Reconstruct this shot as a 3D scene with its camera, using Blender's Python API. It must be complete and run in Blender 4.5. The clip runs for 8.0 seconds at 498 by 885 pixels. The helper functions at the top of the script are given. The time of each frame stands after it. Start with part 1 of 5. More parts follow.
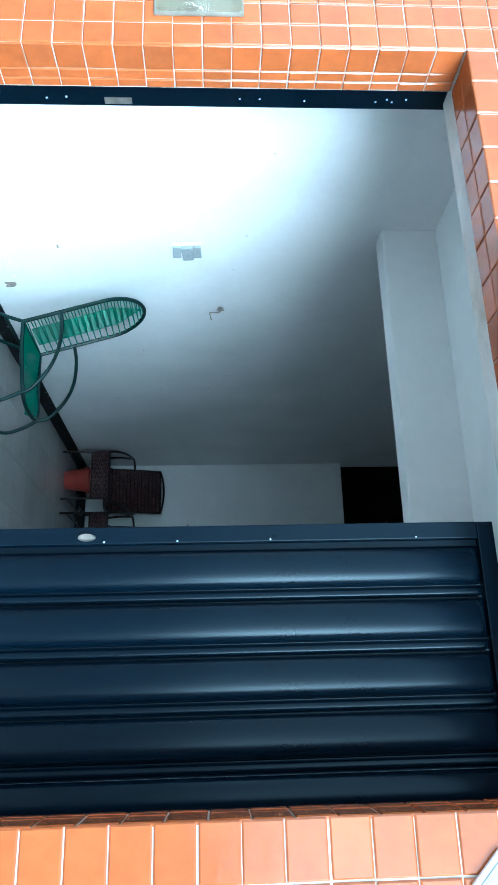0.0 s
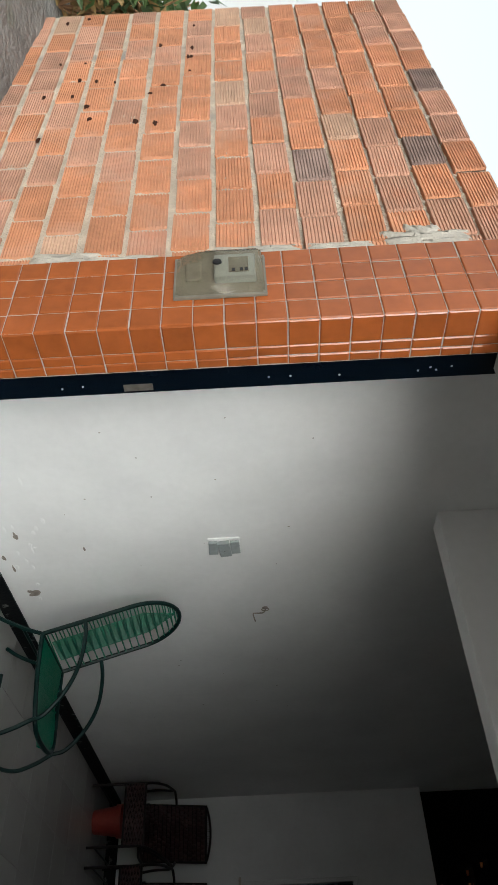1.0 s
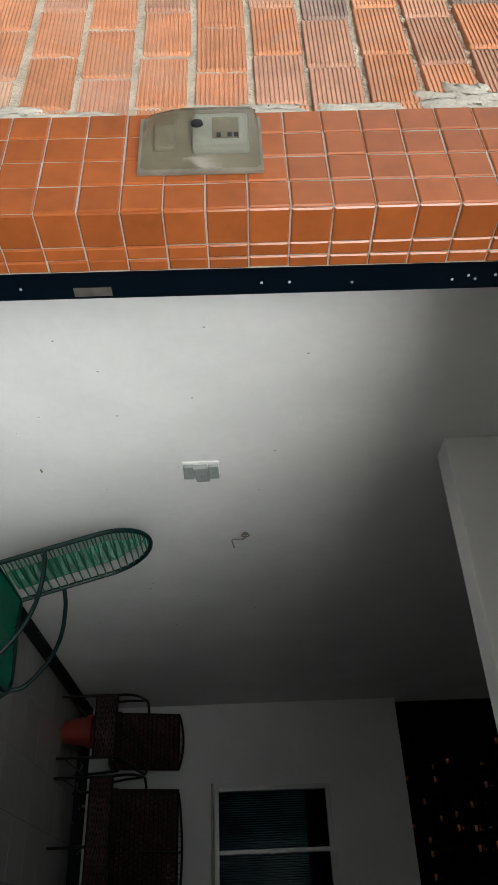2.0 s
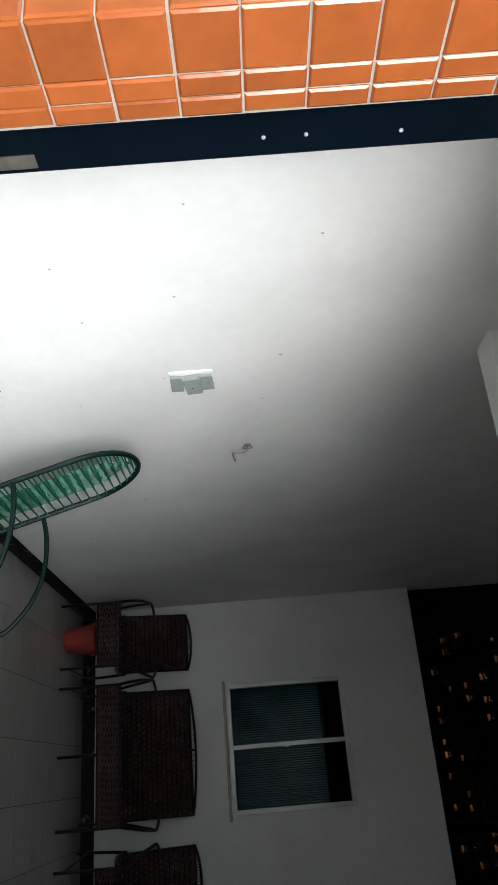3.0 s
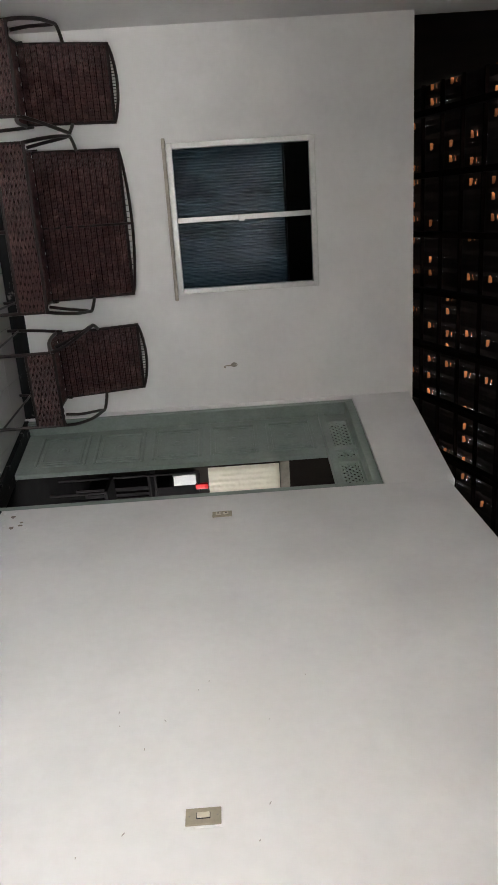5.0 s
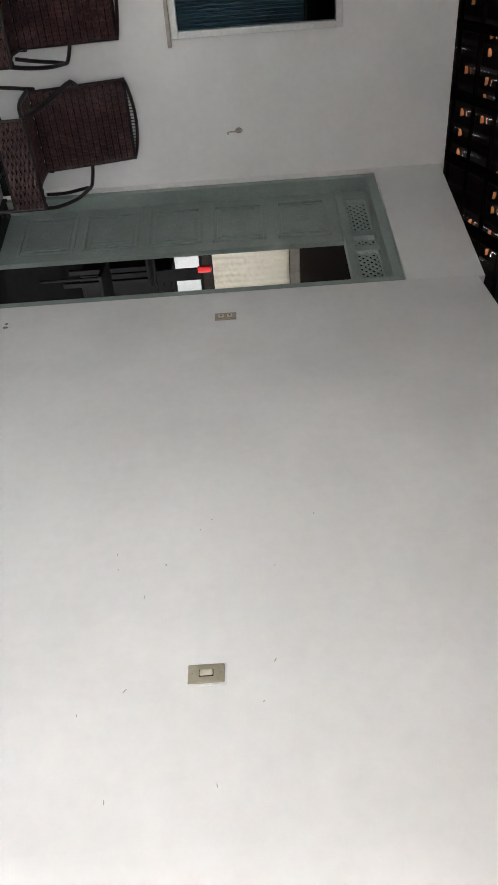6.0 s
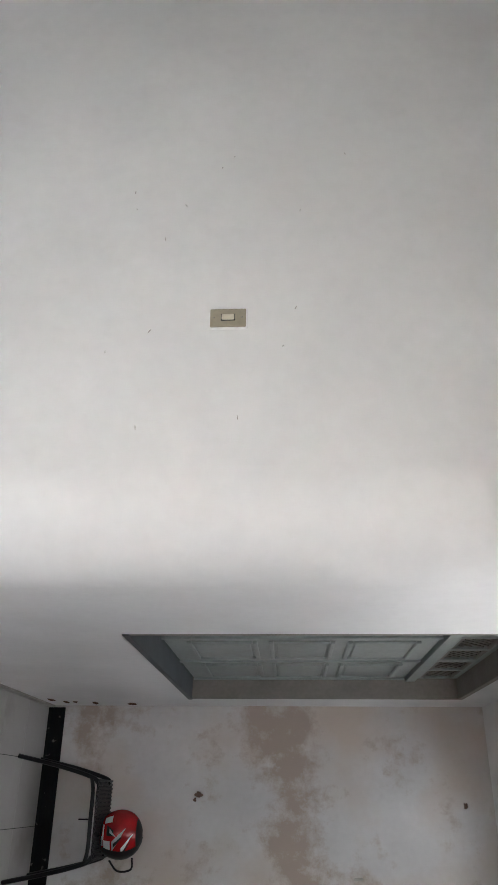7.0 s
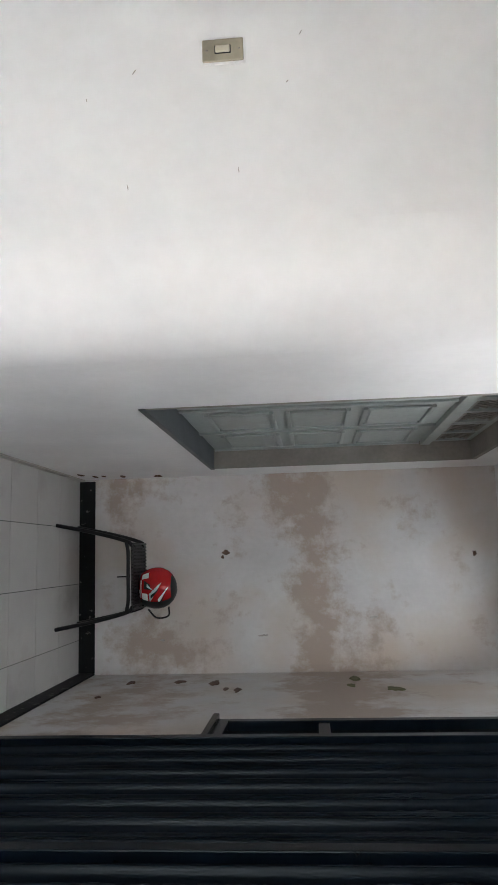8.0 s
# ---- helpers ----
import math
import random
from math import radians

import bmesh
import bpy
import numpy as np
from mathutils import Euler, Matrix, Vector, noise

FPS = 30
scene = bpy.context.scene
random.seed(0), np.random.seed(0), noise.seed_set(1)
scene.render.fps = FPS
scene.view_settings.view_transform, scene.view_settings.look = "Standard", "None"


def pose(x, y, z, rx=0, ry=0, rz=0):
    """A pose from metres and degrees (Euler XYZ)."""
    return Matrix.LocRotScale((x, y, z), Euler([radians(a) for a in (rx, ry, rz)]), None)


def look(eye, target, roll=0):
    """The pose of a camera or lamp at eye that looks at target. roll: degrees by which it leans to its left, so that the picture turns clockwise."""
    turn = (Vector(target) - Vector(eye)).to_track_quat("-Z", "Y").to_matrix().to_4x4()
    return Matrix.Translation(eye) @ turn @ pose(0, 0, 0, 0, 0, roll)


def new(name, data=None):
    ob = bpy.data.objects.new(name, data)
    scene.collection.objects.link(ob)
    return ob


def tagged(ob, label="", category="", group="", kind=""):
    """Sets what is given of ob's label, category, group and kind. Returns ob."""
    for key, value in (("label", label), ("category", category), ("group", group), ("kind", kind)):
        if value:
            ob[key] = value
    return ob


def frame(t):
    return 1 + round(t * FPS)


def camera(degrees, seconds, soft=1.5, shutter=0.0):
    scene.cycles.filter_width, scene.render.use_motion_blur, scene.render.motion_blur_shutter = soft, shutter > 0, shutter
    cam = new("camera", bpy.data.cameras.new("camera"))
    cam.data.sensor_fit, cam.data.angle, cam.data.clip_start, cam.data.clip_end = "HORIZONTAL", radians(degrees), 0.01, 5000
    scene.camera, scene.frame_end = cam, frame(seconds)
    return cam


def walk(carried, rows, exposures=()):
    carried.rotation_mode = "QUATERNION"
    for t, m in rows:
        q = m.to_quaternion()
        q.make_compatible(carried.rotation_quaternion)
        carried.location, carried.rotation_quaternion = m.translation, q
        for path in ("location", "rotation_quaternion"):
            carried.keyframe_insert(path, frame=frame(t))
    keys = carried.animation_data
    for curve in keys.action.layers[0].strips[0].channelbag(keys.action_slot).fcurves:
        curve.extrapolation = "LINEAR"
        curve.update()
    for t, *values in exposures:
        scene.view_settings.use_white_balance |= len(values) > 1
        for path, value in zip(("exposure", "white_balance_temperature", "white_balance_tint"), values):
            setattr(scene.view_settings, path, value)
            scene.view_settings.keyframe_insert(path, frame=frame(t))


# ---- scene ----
cam = camera(37.6, 8.0)
PATH = [
    (0, (1.145, -1.785, 1.451), (0.475, 0.097, 1.554), 89.4),
    (0.5, (1.036, -1.555, 1.461), (-0.137, 0.064, 1.521), 88.4),
    (1, (0.902, -1.353, 1.504), (-0.459, 0.113, 1.492), 87.0),
    (1.5, (0.7, -1.232, 1.508), (-0.579, 0.304, 1.593), 86.6),
    (1.7, (0.62, -1.165, 1.499), (-0.576, 0.437, 1.545), 87.5),
    (2.8, (0.158, -0.714, 1.48), (-0.82, 1.029, 1.547), 86.9),
    (3, (0.069, -0.637, 1.485), (-0.751, 1.187, 1.512), 85.5),
    (3.5, (-0.097, -0.304, 1.465), (-0.563, 1.64, 1.426), 85.9),
    (4, (-0.199, 0.001, 1.482), (-0.442, 1.986, 1.466), 86.4),
    (4.2, (-0.25, 0.128, 1.49), (-0.313, 2.126, 1.547), 86.6),
    (5.3, (-0.153, 0.737, 1.537), (0.579, 2.599, 1.524), 86.0),
    (5.5, (-0.158, 0.819, 1.531), (0.628, 2.658, 1.508), 86.1),
    (6, (-0.243, 1.009, 1.552), (0.944, 2.619, 1.525), 86.1),
    (6.5, (-0.334, 1.038, 1.538), (1.175, 2.347, 1.437), 89.0),
    (7, (-0.248, 1.036, 1.521), (1.549, 1.909, 1.422), 89.2),
    (7.5, (-0.198, 1.035, 1.525), (1.694, 1.666, 1.383), 88.0),
    (8, (-0.169, 1.025, 1.537), (1.801, 1.33, 1.374), 87.7),
]
walk(cam, [(t, look(eye, target, roll)) for t, eye, target, roll in PATH],
     exposures=[(0, 1.8, 4450, -11), (0.5, 0.6, 5700, 3), (1.0, 0.12, 6250, 5), (1.7, 0.1, 6250, 5), (3.0, 1.0, 6100, 6), (3.5, 1.65, 6350, 10),
                (4.0, 2.2, 6600, 13), (5.5, 3.42, 6500, 11), (6.5, 2.9, 6350, 11), (7.0, 2.8, 6350, 11), (8.0, 3.0, 6300, 10)])

# ---- light ----
world = bpy.data.worlds.new("overcast_sky")
scene.world = world
world.use_nodes = True
wn = world.node_tree
sky = wn.nodes.new("ShaderNodeTexSky")
sky.sky_type = "NISHITA"
sky.sun_disc = False
sky.sun_elevation = radians(16)
sky.sun_rotation = radians(134)
sky.dust_density = 4.0
sky.air_density = 1.2
wn.nodes["Background"].inputs["Strength"].default_value = 0.16
pale = wn.nodes.new("ShaderNodeHueSaturation")
pale.inputs["Saturation"].default_value = 0.18
wn.links.new(sky.outputs["Color"], pale.inputs["Color"])
cloud = wn.nodes.new("ShaderNodeMix")                     # an even white cloud cover over the sky's own colour
cloud.data_type, cloud.blend_type = "RGBA", "ADD"
cloud.inputs[0].default_value = 1.0
cloud.inputs[7].default_value = (2.0, 2.05, 2.1, 1)
wn.links.new(pale.outputs["Color"], cloud.inputs[6])
wn.links.new(cloud.outputs[2], wn.nodes["Background"].inputs["Color"])
sun = new("sun", bpy.data.lights.new("sun", "SUN"))
sun.data.energy = 0.55
sun.data.angle = radians(40)
sun.data.color = (0.94, 0.97, 1.0)
sun.matrix_world = look((4.6, -4.4, 1.75), (0, 0, 0))


# ---- materials ----
def material(name, base, rough=0.6, metal=0.0, vary=0.12, scale=6.0, fine=60.0, bump=0.15, dist=0.01, second=None,
             second_scale=2.5, second_amount=0.5, random=0.0, spec=0.5, sharp=0.12, trans=0.0, grain=0.86, third=None, tint=(1, 1, 1)):
    m = bpy.data.materials.new(name)
    m.use_nodes = True
    nt = m.node_tree
    bsdf = nt.nodes["Principled BSDF"]
    bsdf.inputs["Roughness"].default_value = rough
    bsdf.inputs["Metallic"].default_value = metal
    bsdf.inputs["Specular IOR Level"].default_value = spec
    bsdf.inputs["Specular Tint"].default_value = (*tint, 1)
    coord = nt.nodes.new("ShaderNodeTexCoord")
    where = coord.outputs["Object"]
    info = nt.nodes.new("ShaderNodeObjectInfo")
    if random:
        add = nt.nodes.new("ShaderNodeVectorMath")
        add.operation = "ADD"
        mul = nt.nodes.new("ShaderNodeMath")
        mul.operation = "MULTIPLY"
        mul.inputs[1].default_value = 37.0
        nt.links.new(info.outputs["Random"], mul.inputs[0])
        nt.links.new(where, add.inputs[0])
        nt.links.new(mul.outputs[0], add.inputs[1])
        where = add.outputs[0]

    def tex(s, detail=5.0):
        n = nt.nodes.new("ShaderNodeTexNoise")
        n.inputs["Scale"].default_value = s
        n.inputs["Detail"].default_value = detail
        nt.links.new(where, n.inputs["Vector"])
        return n.outputs["Fac"]

    def mix(fac, a, b, mode="MIX"):
        n = nt.nodes.new("ShaderNodeMix")
        n.data_type = "RGBA"
        n.blend_type = mode
        for src, sock in ((fac, n.inputs[0]), (a, n.inputs[6]), (b, n.inputs[7])):
            if isinstance(src, (int, float)):
                sock.default_value = src
            elif isinstance(src, tuple):
                sock.default_value = (*src, 1)
            else:
                nt.links.new(src, sock)
        return n.outputs[2]

    def ramp(fac, lo, hi):
        n = nt.nodes.new("ShaderNodeMapRange")
        n.inputs[1].default_value, n.inputs[2].default_value = lo, hi
        nt.links.new(fac, n.inputs[0])
        return n.outputs[0]

    dark = tuple(c * (1 - vary) for c in base)
    light = tuple(min(1, c * (1 + vary)) for c in base)
    coarse, speck = tex(scale), tex(fine, 3.0)
    col = mix(ramp(coarse, 0.3, 0.7), dark, light)
    col = mix(ramp(speck, 0.35, 0.75), col, mix(1.0, col, (grain, grain, grain), "MULTIPLY"))
    if third:
        tone, size, start, soft = third
        col = mix(ramp(tex(size, 6.0), start, start + soft), col, tone)
    if second:
        mask = ramp(tex(second_scale, 8.0), second_amount, second_amount + sharp)
        col = mix(mask, col, second)
    if random:
        hsv = nt.nodes.new("ShaderNodeHueSaturation")
        nt.links.new(col, hsv.inputs["Color"])
        val = nt.nodes.new("ShaderNodeMapRange")
        val.inputs[3].default_value, val.inputs[4].default_value = 1 - random, 1 + random
        nt.links.new(info.outputs["Random"], val.inputs[0])
        nt.links.new(val.outputs[0], hsv.inputs["Value"])
        col = hsv.outputs[0]
    nt.links.new(col, bsdf.inputs["Base Color"])
    bsdf.inputs["Transmission Weight"].default_value = trans
    if bump:
        b = nt.nodes.new("ShaderNodeBump")
        b.inputs["Strength"].default_value = bump
        b.inputs["Distance"].default_value = dist
        nt.links.new(mix(0.5, coarse, speck), b.inputs["Height"])
        nt.links.new(b.outputs[0], bsdf.inputs["Normal"])
    return m


PLASTER = material("white_limewash", (0.75, 0.75, 0.75), 0.7, vary=0.06, scale=2.2, fine=22, bump=0.12, dist=0.012, grain=0.965,
                   second=(0.67, 0.66, 0.645), second_scale=1.1, second_amount=0.58, sharp=0.3)
DAMP = material("damp_peeling_plaster", (0.56, 0.55, 0.545), 0.85, vary=0.07, scale=3.5, fine=30, bump=0.25, dist=0.012, grain=0.95, third=((0.52, 0.455, 0.395), 1.7, 0.44, 0.22),
                second=(0.385, 0.32, 0.27), second_scale=4.0, second_amount=0.565, sharp=0.15)


def stain(m, spots):
    """Lets the peeled second coat show more around spots (y, z, reach in y, reach in z)."""
    nt = m.node_tree
    rough = [n for n in nt.nodes if n.type == "TEX_NOISE" and n.inputs["Detail"].default_value == 8.0][0]
    rough.inputs["Roughness"].default_value = 0.70
    edge = rough.outputs["Fac"].links[0].to_socket
    sep = nt.nodes.new("ShaderNodeSeparateXYZ")
    nt.links.new(nt.nodes["Texture Coordinate"].outputs["Object"], sep.inputs[0])

    def op(kind, a, b):
        n = nt.nodes.new("ShaderNodeMath")
        n.operation = kind
        for sock, src in zip(n.inputs, (a, b)):
            if isinstance(src, (int, float)):
                sock.default_value = src
            else:
                nt.links.new(src, sock)
        return n.outputs[0]

    total = rough.outputs["Fac"]
    for y, z, ry, rz in spots:
        fade = 1.0
        for axis, c, r in (("Y", y, ry), ("Z", z, rz)):
            off = op("DIVIDE", op("ABSOLUTE", op("SUBTRACT", sep.outputs[axis], c), 0), r)
            fade = op("MULTIPLY", fade, op("MAXIMUM", op("SUBTRACT", 1.0, off), 0.0))
        total = op("ADD", total, op("MULTIPLY", fade, 0.21))
    nt.links.new(total, edge)


stain(DAMP, ((0.9, 1.52, 2.2, 0.34), (0.35, 0.55, 0.55, 0.60), (1.45, 1.38, 0.35, 0.45), (0.3, 1.75, 0.5, 0.4), (1.4, 0.25, 0.3, 0.25)))
# plaster darkened to hold the shade of the kitchen and roof space
DUSK = material("shaded_plaster", (0.018, 0.015, 0.013), 0.95, spec=0.1, vary=0.2, scale=3, bump=0.3)
CEMENT = material("grey_cement", (0.42, 0.40, 0.37), 0.9, vary=0.18, scale=7, fine=80, bump=0.7, dist=0.02)
BOUNCE_SLAB = material("pale_bounce_concrete", (0.50, 0.46, 0.40), 0.9, vary=0.16, scale=2.5, fine=60, bump=0.4, dist=0.01,
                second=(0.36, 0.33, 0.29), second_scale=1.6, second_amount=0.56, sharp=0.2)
MORTAR = material("rough_mortar", (0.53, 0.455, 0.365), 0.95, vary=0.22, scale=12, fine=110, bump=1.0, dist=0.02,
                  second=(0.30, 0.28, 0.25), second_scale=4, second_amount=0.60)
PATCH = material("pale_cement_smear", (0.47, 0.43, 0.37), 0.95, vary=0.14, scale=9, fine=90, bump=0.8, dist=0.015)
GLAZE = material("orange_glazed_tile", (0.325, 0.086, 0.021), 0.12, vary=0.10, scale=9, fine=26, bump=0.35, dist=0.004, random=0.10)
GROUT = material("pale_grout", (0.37, 0.33, 0.28), 0.9, vary=0.15, scale=9, fine=90, bump=0.4)
BRICK = material("hollow_clay_brick", (0.57, 0.255, 0.135), 0.9, vary=0.16, scale=9, fine=70, bump=0.35, dist=0.006,
                 second=(0.51, 0.30, 0.21), second_scale=5, second_amount=0.52, sharp=0.3, random=0.12)
BRICK_PALE = material("pale_clay_brick", (0.55, 0.355, 0.245), 0.9, vary=0.14, scale=9, fine=70, bump=0.35, dist=0.006, random=0.12)
BRICK_PINK = material("pink_clay_brick", (0.52, 0.285, 0.195), 0.9, vary=0.16, scale=9, fine=70, bump=0.35, dist=0.006,
                      second=(0.56, 0.24, 0.14), second_scale=5, second_amount=0.56, sharp=0.3, random=0.16)
BRICK_DARK = material("smoked_clay_brick", (0.27, 0.185, 0.155), 0.9, vary=0.30, scale=9, fine=70, bump=0.35, dist=0.006,
                      second=(0.46, 0.22, 0.14), second_scale=6, second_amount=0.66, random=0.15)
BLACK = material("black_gate_paint", (0.0016, 0.0044, 0.009), 0.27, metal=0.0, vary=0.2, scale=4, fine=35, bump=0.015, dist=0.002,
                 second=(0.004, 0.008, 0.013), second_scale=14, second_amount=0.70, sharp=0.2, spec=0.15, tint=(0.78, 0.92, 1.0))
SKIRT = material("black_skirting_paint", (0.006, 0.007, 0.008), 0.5, vary=0.3, scale=8, fine=60, bump=0.3, spec=0.12,
                 second=(0.16, 0.16, 0.15), second_scale=16, second_amount=0.63, sharp=0.08)
FLOOR = material("glossy_ceramic_floor", (0.46, 0.45, 0.425), 0.16, vary=0.04, scale=2, fine=12, grain=0.97, bump=0.008, dist=0.002,
                 second=(0.37, 0.36, 0.33), second_scale=3, second_amount=0.6, sharp=0.2, random=0.04)
JOINT = material("dark_floor_grout", (0.04, 0.04, 0.036), 0.9, vary=0.2)
DOORGREEN = material("sage_green_door_paint", (0.235, 0.285, 0.262), 0.42, vary=0.08, scale=4, fine=50, bump=0.10, dist=0.003,
                     second=(0.28, 0.325, 0.30), second_scale=5, second_amount=0.58, sharp=0.2)
SHUTTER = material("pale_grey_green_paint", (0.31, 0.345, 0.33), 0.45, vary=0.08, scale=4, fine=50, bump=0.10, dist=0.003,
                   second=(0.27, 0.28, 0.26), second_scale=5, second_amount=0.58, sharp=0.2)
REVEAL = material("stained_grey_frame", (0.24, 0.225, 0.20), 0.7, vary=0.15, scale=5, fine=50, bump=0.2)
SLATE = material("dark_slate_sill", (0.065, 0.075, 0.08), 0.45, vary=0.2, scale=8, bump=0.15)
ALU = material("white_aluminium", (0.58, 0.58, 0.57), 0.4, metal=0.3, vary=0.06, bump=0.03)
WICKER = material("brown_wicker", (0.062, 0.0265, 0.0265), 0.50, spec=0.4, vary=0.35, scale=14, fine=160, bump=0.3, dist=0.002, grain=0.7,
                  second=(0.15, 0.082, 0.076), second_scale=9, second_amount=0.55, sharp=0.25)
# dark brown for skins that paint shade into the gaps of the weave
WEAVE_SHADE = material("weave_gap_shade", (0.016, 0.008, 0.007), 0.8, spec=0.2, vary=0.3, scale=20, bump=0.3)
TUBE = material("dark_brown_tube", (0.014, 0.009, 0.008), 0.4, spec=0.3, vary=0.2, bump=0.05)
CORD = material("green_pvc_cord", (0.001, 0.150, 0.082), 0.30, vary=0.15, bump=0.05)
veil = CORD.node_tree.nodes.new("ShaderNodeBsdfTranslucent")
veil.inputs["Color"].default_value = (0.005, 0.42, 0.25, 1)
through_cord = CORD.node_tree.nodes.new("ShaderNodeMixShader")
through_cord.inputs[0].default_value = 0.22
CORD.node_tree.links.new(CORD.node_tree.nodes["Principled BSDF"].outputs[0], through_cord.inputs[1])
CORD.node_tree.links.new(veil.outputs[0], through_cord.inputs[2])
CORD.node_tree.links.new(through_cord.outputs[0], CORD.node_tree.nodes["Material Output"].inputs["Surface"])
GREENTUBE = material("dark_green_tube", (0.002, 0.017, 0.015), 0.34, spec=0.2, vary=0.2, bump=0.05)
TERRA = material("red_plastic_pot", (0.30, 0.042, 0.030), 0.45, vary=0.12, bump=0.06)
GREYPLATE = material("grey_switch_plastic", (0.30, 0.33, 0.33), 0.4, vary=0.05, bump=0.02)
BEIGEPLATE = material("aged_beige_plastic", (0.33, 0.295, 0.22), 0.45, vary=0.10, bump=0.05)
IVORY = material("ivory_rocker", (0.62, 0.58, 0.47), 0.35, vary=0.04, bump=0.02)
STEEL = material("worn_steel", (0.30, 0.27, 0.24), 0.4, metal=0.8, vary=0.3, scale=20, bump=0.1)
RED = material("red_helmet_shell", (0.42, 0.012, 0.015), 0.22, vary=0.10, bump=0.02)
WHITE = material("white_decal", (0.78, 0.78, 0.78), 0.35, vary=0.04, bump=0.0)
SILVER = material("silver_decal", (0.40, 0.42, 0.44), 0.3, vary=0.06, bump=0.0)
RUBBER = material("black_plastic", (0.005, 0.005, 0.006), 0.45, spec=0.3, vary=0.2, bump=0.1)
# roof clay in a brighter tone, coloured as lit, for the glints
CLAY = material("lit_clay_lip", (0.38, 0.115, 0.032), 0.9, vary=0.3, scale=8, bump=0.3)
# roof-space shade is put into the near-black tile and timber colours
ROOFTILE = material("shaded_roof_tile", (0.009, 0.004, 0.003), 0.9, vary=0.3, scale=8, bump=0.4)
ROOFWOOD = material("shaded_roof_timber", (0.007, 0.004, 0.003), 0.9, spec=0.06, vary=0.25, bump=0.3)
MUD = material("grey_mud_ground", (0.25, 0.23, 0.21), 0.95, vary=0.30, scale=3.5, fine=28, bump=1.0, dist=0.05,
               second=(0.09, 0.12, 0.045), second_scale=1.8, second_amount=0.60, sharp=0.15)
LEAF = material("leaf_green", (0.07, 0.12, 0.03), 0.6, vary=0.4, scale=10, bump=0.1, random=0.2)
DRY = material("dry_leaf", (0.30, 0.19, 0.07), 0.7, vary=0.3, scale=10, bump=0.1)
WOOD = material("varnished_wood", (0.36, 0.20, 0.10), 0.5, vary=0.2, scale=5, bump=0.1)
# near-black that carries the unlit kitchen's shade in its base colour
SHADE = material("unlit_kitchen_dark", (0.006, 0.006, 0.0065), 0.9, spec=0.04, vary=0.25, scale=6, bump=0.2)
CREAM = material("cream_wall_tile", (0.72, 0.68, 0.58), 0.35, vary=0.06, scale=5, bump=0.06)
BLUE = material("blue_water_jug", (0.09, 0.22, 0.36), 0.2, vary=0.1, bump=0.02)
CURTAIN = material("blue_grey_curtain", (0.080, 0.104, 0.118), 0.85, vary=0.25, scale=5, bump=0.2,
                   second=(0.034, 0.036, 0.044), second_scale=2.0, second_amount=0.55, sharp=0.1)
BLIND = material("crinkled_pale_plastic", (0.74, 0.70, 0.60), 0.45, vary=0.06, scale=20, fine=60, bump=0.2, dist=0.004)
glow = BLIND.node_tree.nodes.new("ShaderNodeBsdfTranslucent")
glow.inputs["Color"].default_value = (0.80, 0.76, 0.66, 1)
blend = BLIND.node_tree.nodes.new("ShaderNodeMixShader")
blend.inputs[0].default_value = 0.6
BLIND.node_tree.links.new(BLIND.node_tree.nodes["Principled BSDF"].outputs[0], blend.inputs[1])
BLIND.node_tree.links.new(glow.outputs[0], blend.inputs[2])
BLIND.node_tree.links.new(blend.outputs[0], BLIND.node_tree.nodes["Material Output"].inputs["Surface"])
RUST = material("rust_brown_hole", (0.10, 0.055, 0.035), 0.95, vary=0.3, scale=30, bump=0.6)
# dark brown that paints the shade inside brick holes
HOLE_SHADE = material("brick_hole_shade", (0.045, 0.018, 0.011), 1.0, vary=0.3, scale=30, bump=0.6, spec=0.1)
RAW = material("bare_render", (0.25, 0.22, 0.19), 0.95, vary=0.2, scale=30, bump=0.4)
MOSS = material("green_mould", (0.13, 0.13, 0.06), 0.95, vary=0.3, scale=40, bump=0.5)


def glass_material(name, tint, rough, bumpy, ior=1.3):
    m = bpy.data.materials.new(name)
    m.use_nodes = True
    nt = m.node_tree
    b = nt.nodes["Principled BSDF"]
    b.inputs["Base Color"].default_value = (*tint, 1)
    b.inputs["Roughness"].default_value = rough
    b.inputs["Transmission Weight"].default_value = 1.0
    b.inputs["IOR"].default_value = ior
    if bumpy:
        tc = nt.nodes.new("ShaderNodeTexCoord")
        n = nt.nodes.new("ShaderNodeTexNoise")
        n.inputs["Scale"].default_value = bumpy
        nt.links.new(tc.outputs["Object"], n.inputs["Vector"])
        bp = nt.nodes.new("ShaderNodeBump")
        bp.inputs["Strength"].default_value = 0.2
        bp.inputs["Distance"].default_value = 0.01
        nt.links.new(n.outputs["Fac"], bp.inputs["Height"])
        nt.links.new(bp.outputs[0], b.inputs["Normal"])
    return m


GLASS = glass_material("tinted_window_glass", (0.62, 0.74, 0.80), 0.05, 0, 1.10)
SMOKED = glass_material("dusty_polycarbonate_cover", (0.62, 0.57, 0.44), 0.14, 25)
SMOKED.node_tree.nodes["Principled BSDF"].inputs["Transmission Weight"].default_value = 0.93
DUSTY = material("dusty_grey_plastic", (0.17, 0.155, 0.125), 0.6, vary=0.25, scale=12, fine=70, bump=0.2)


# ---- building helpers ----
def part(name, bm, mat, parent=None, label="", smooth=False):
    me = bpy.data.meshes.new(name)
    bmesh.ops.recalc_face_normals(bm, faces=bm.faces)
    bm.to_mesh(me)
    bm.free()
    me.materials.append(mat)
    if smooth:
        me.shade_smooth()
    ob = new(name, me)
    if parent:
        ob.parent = parent
    if label:
        ob["label"] = label
    return ob


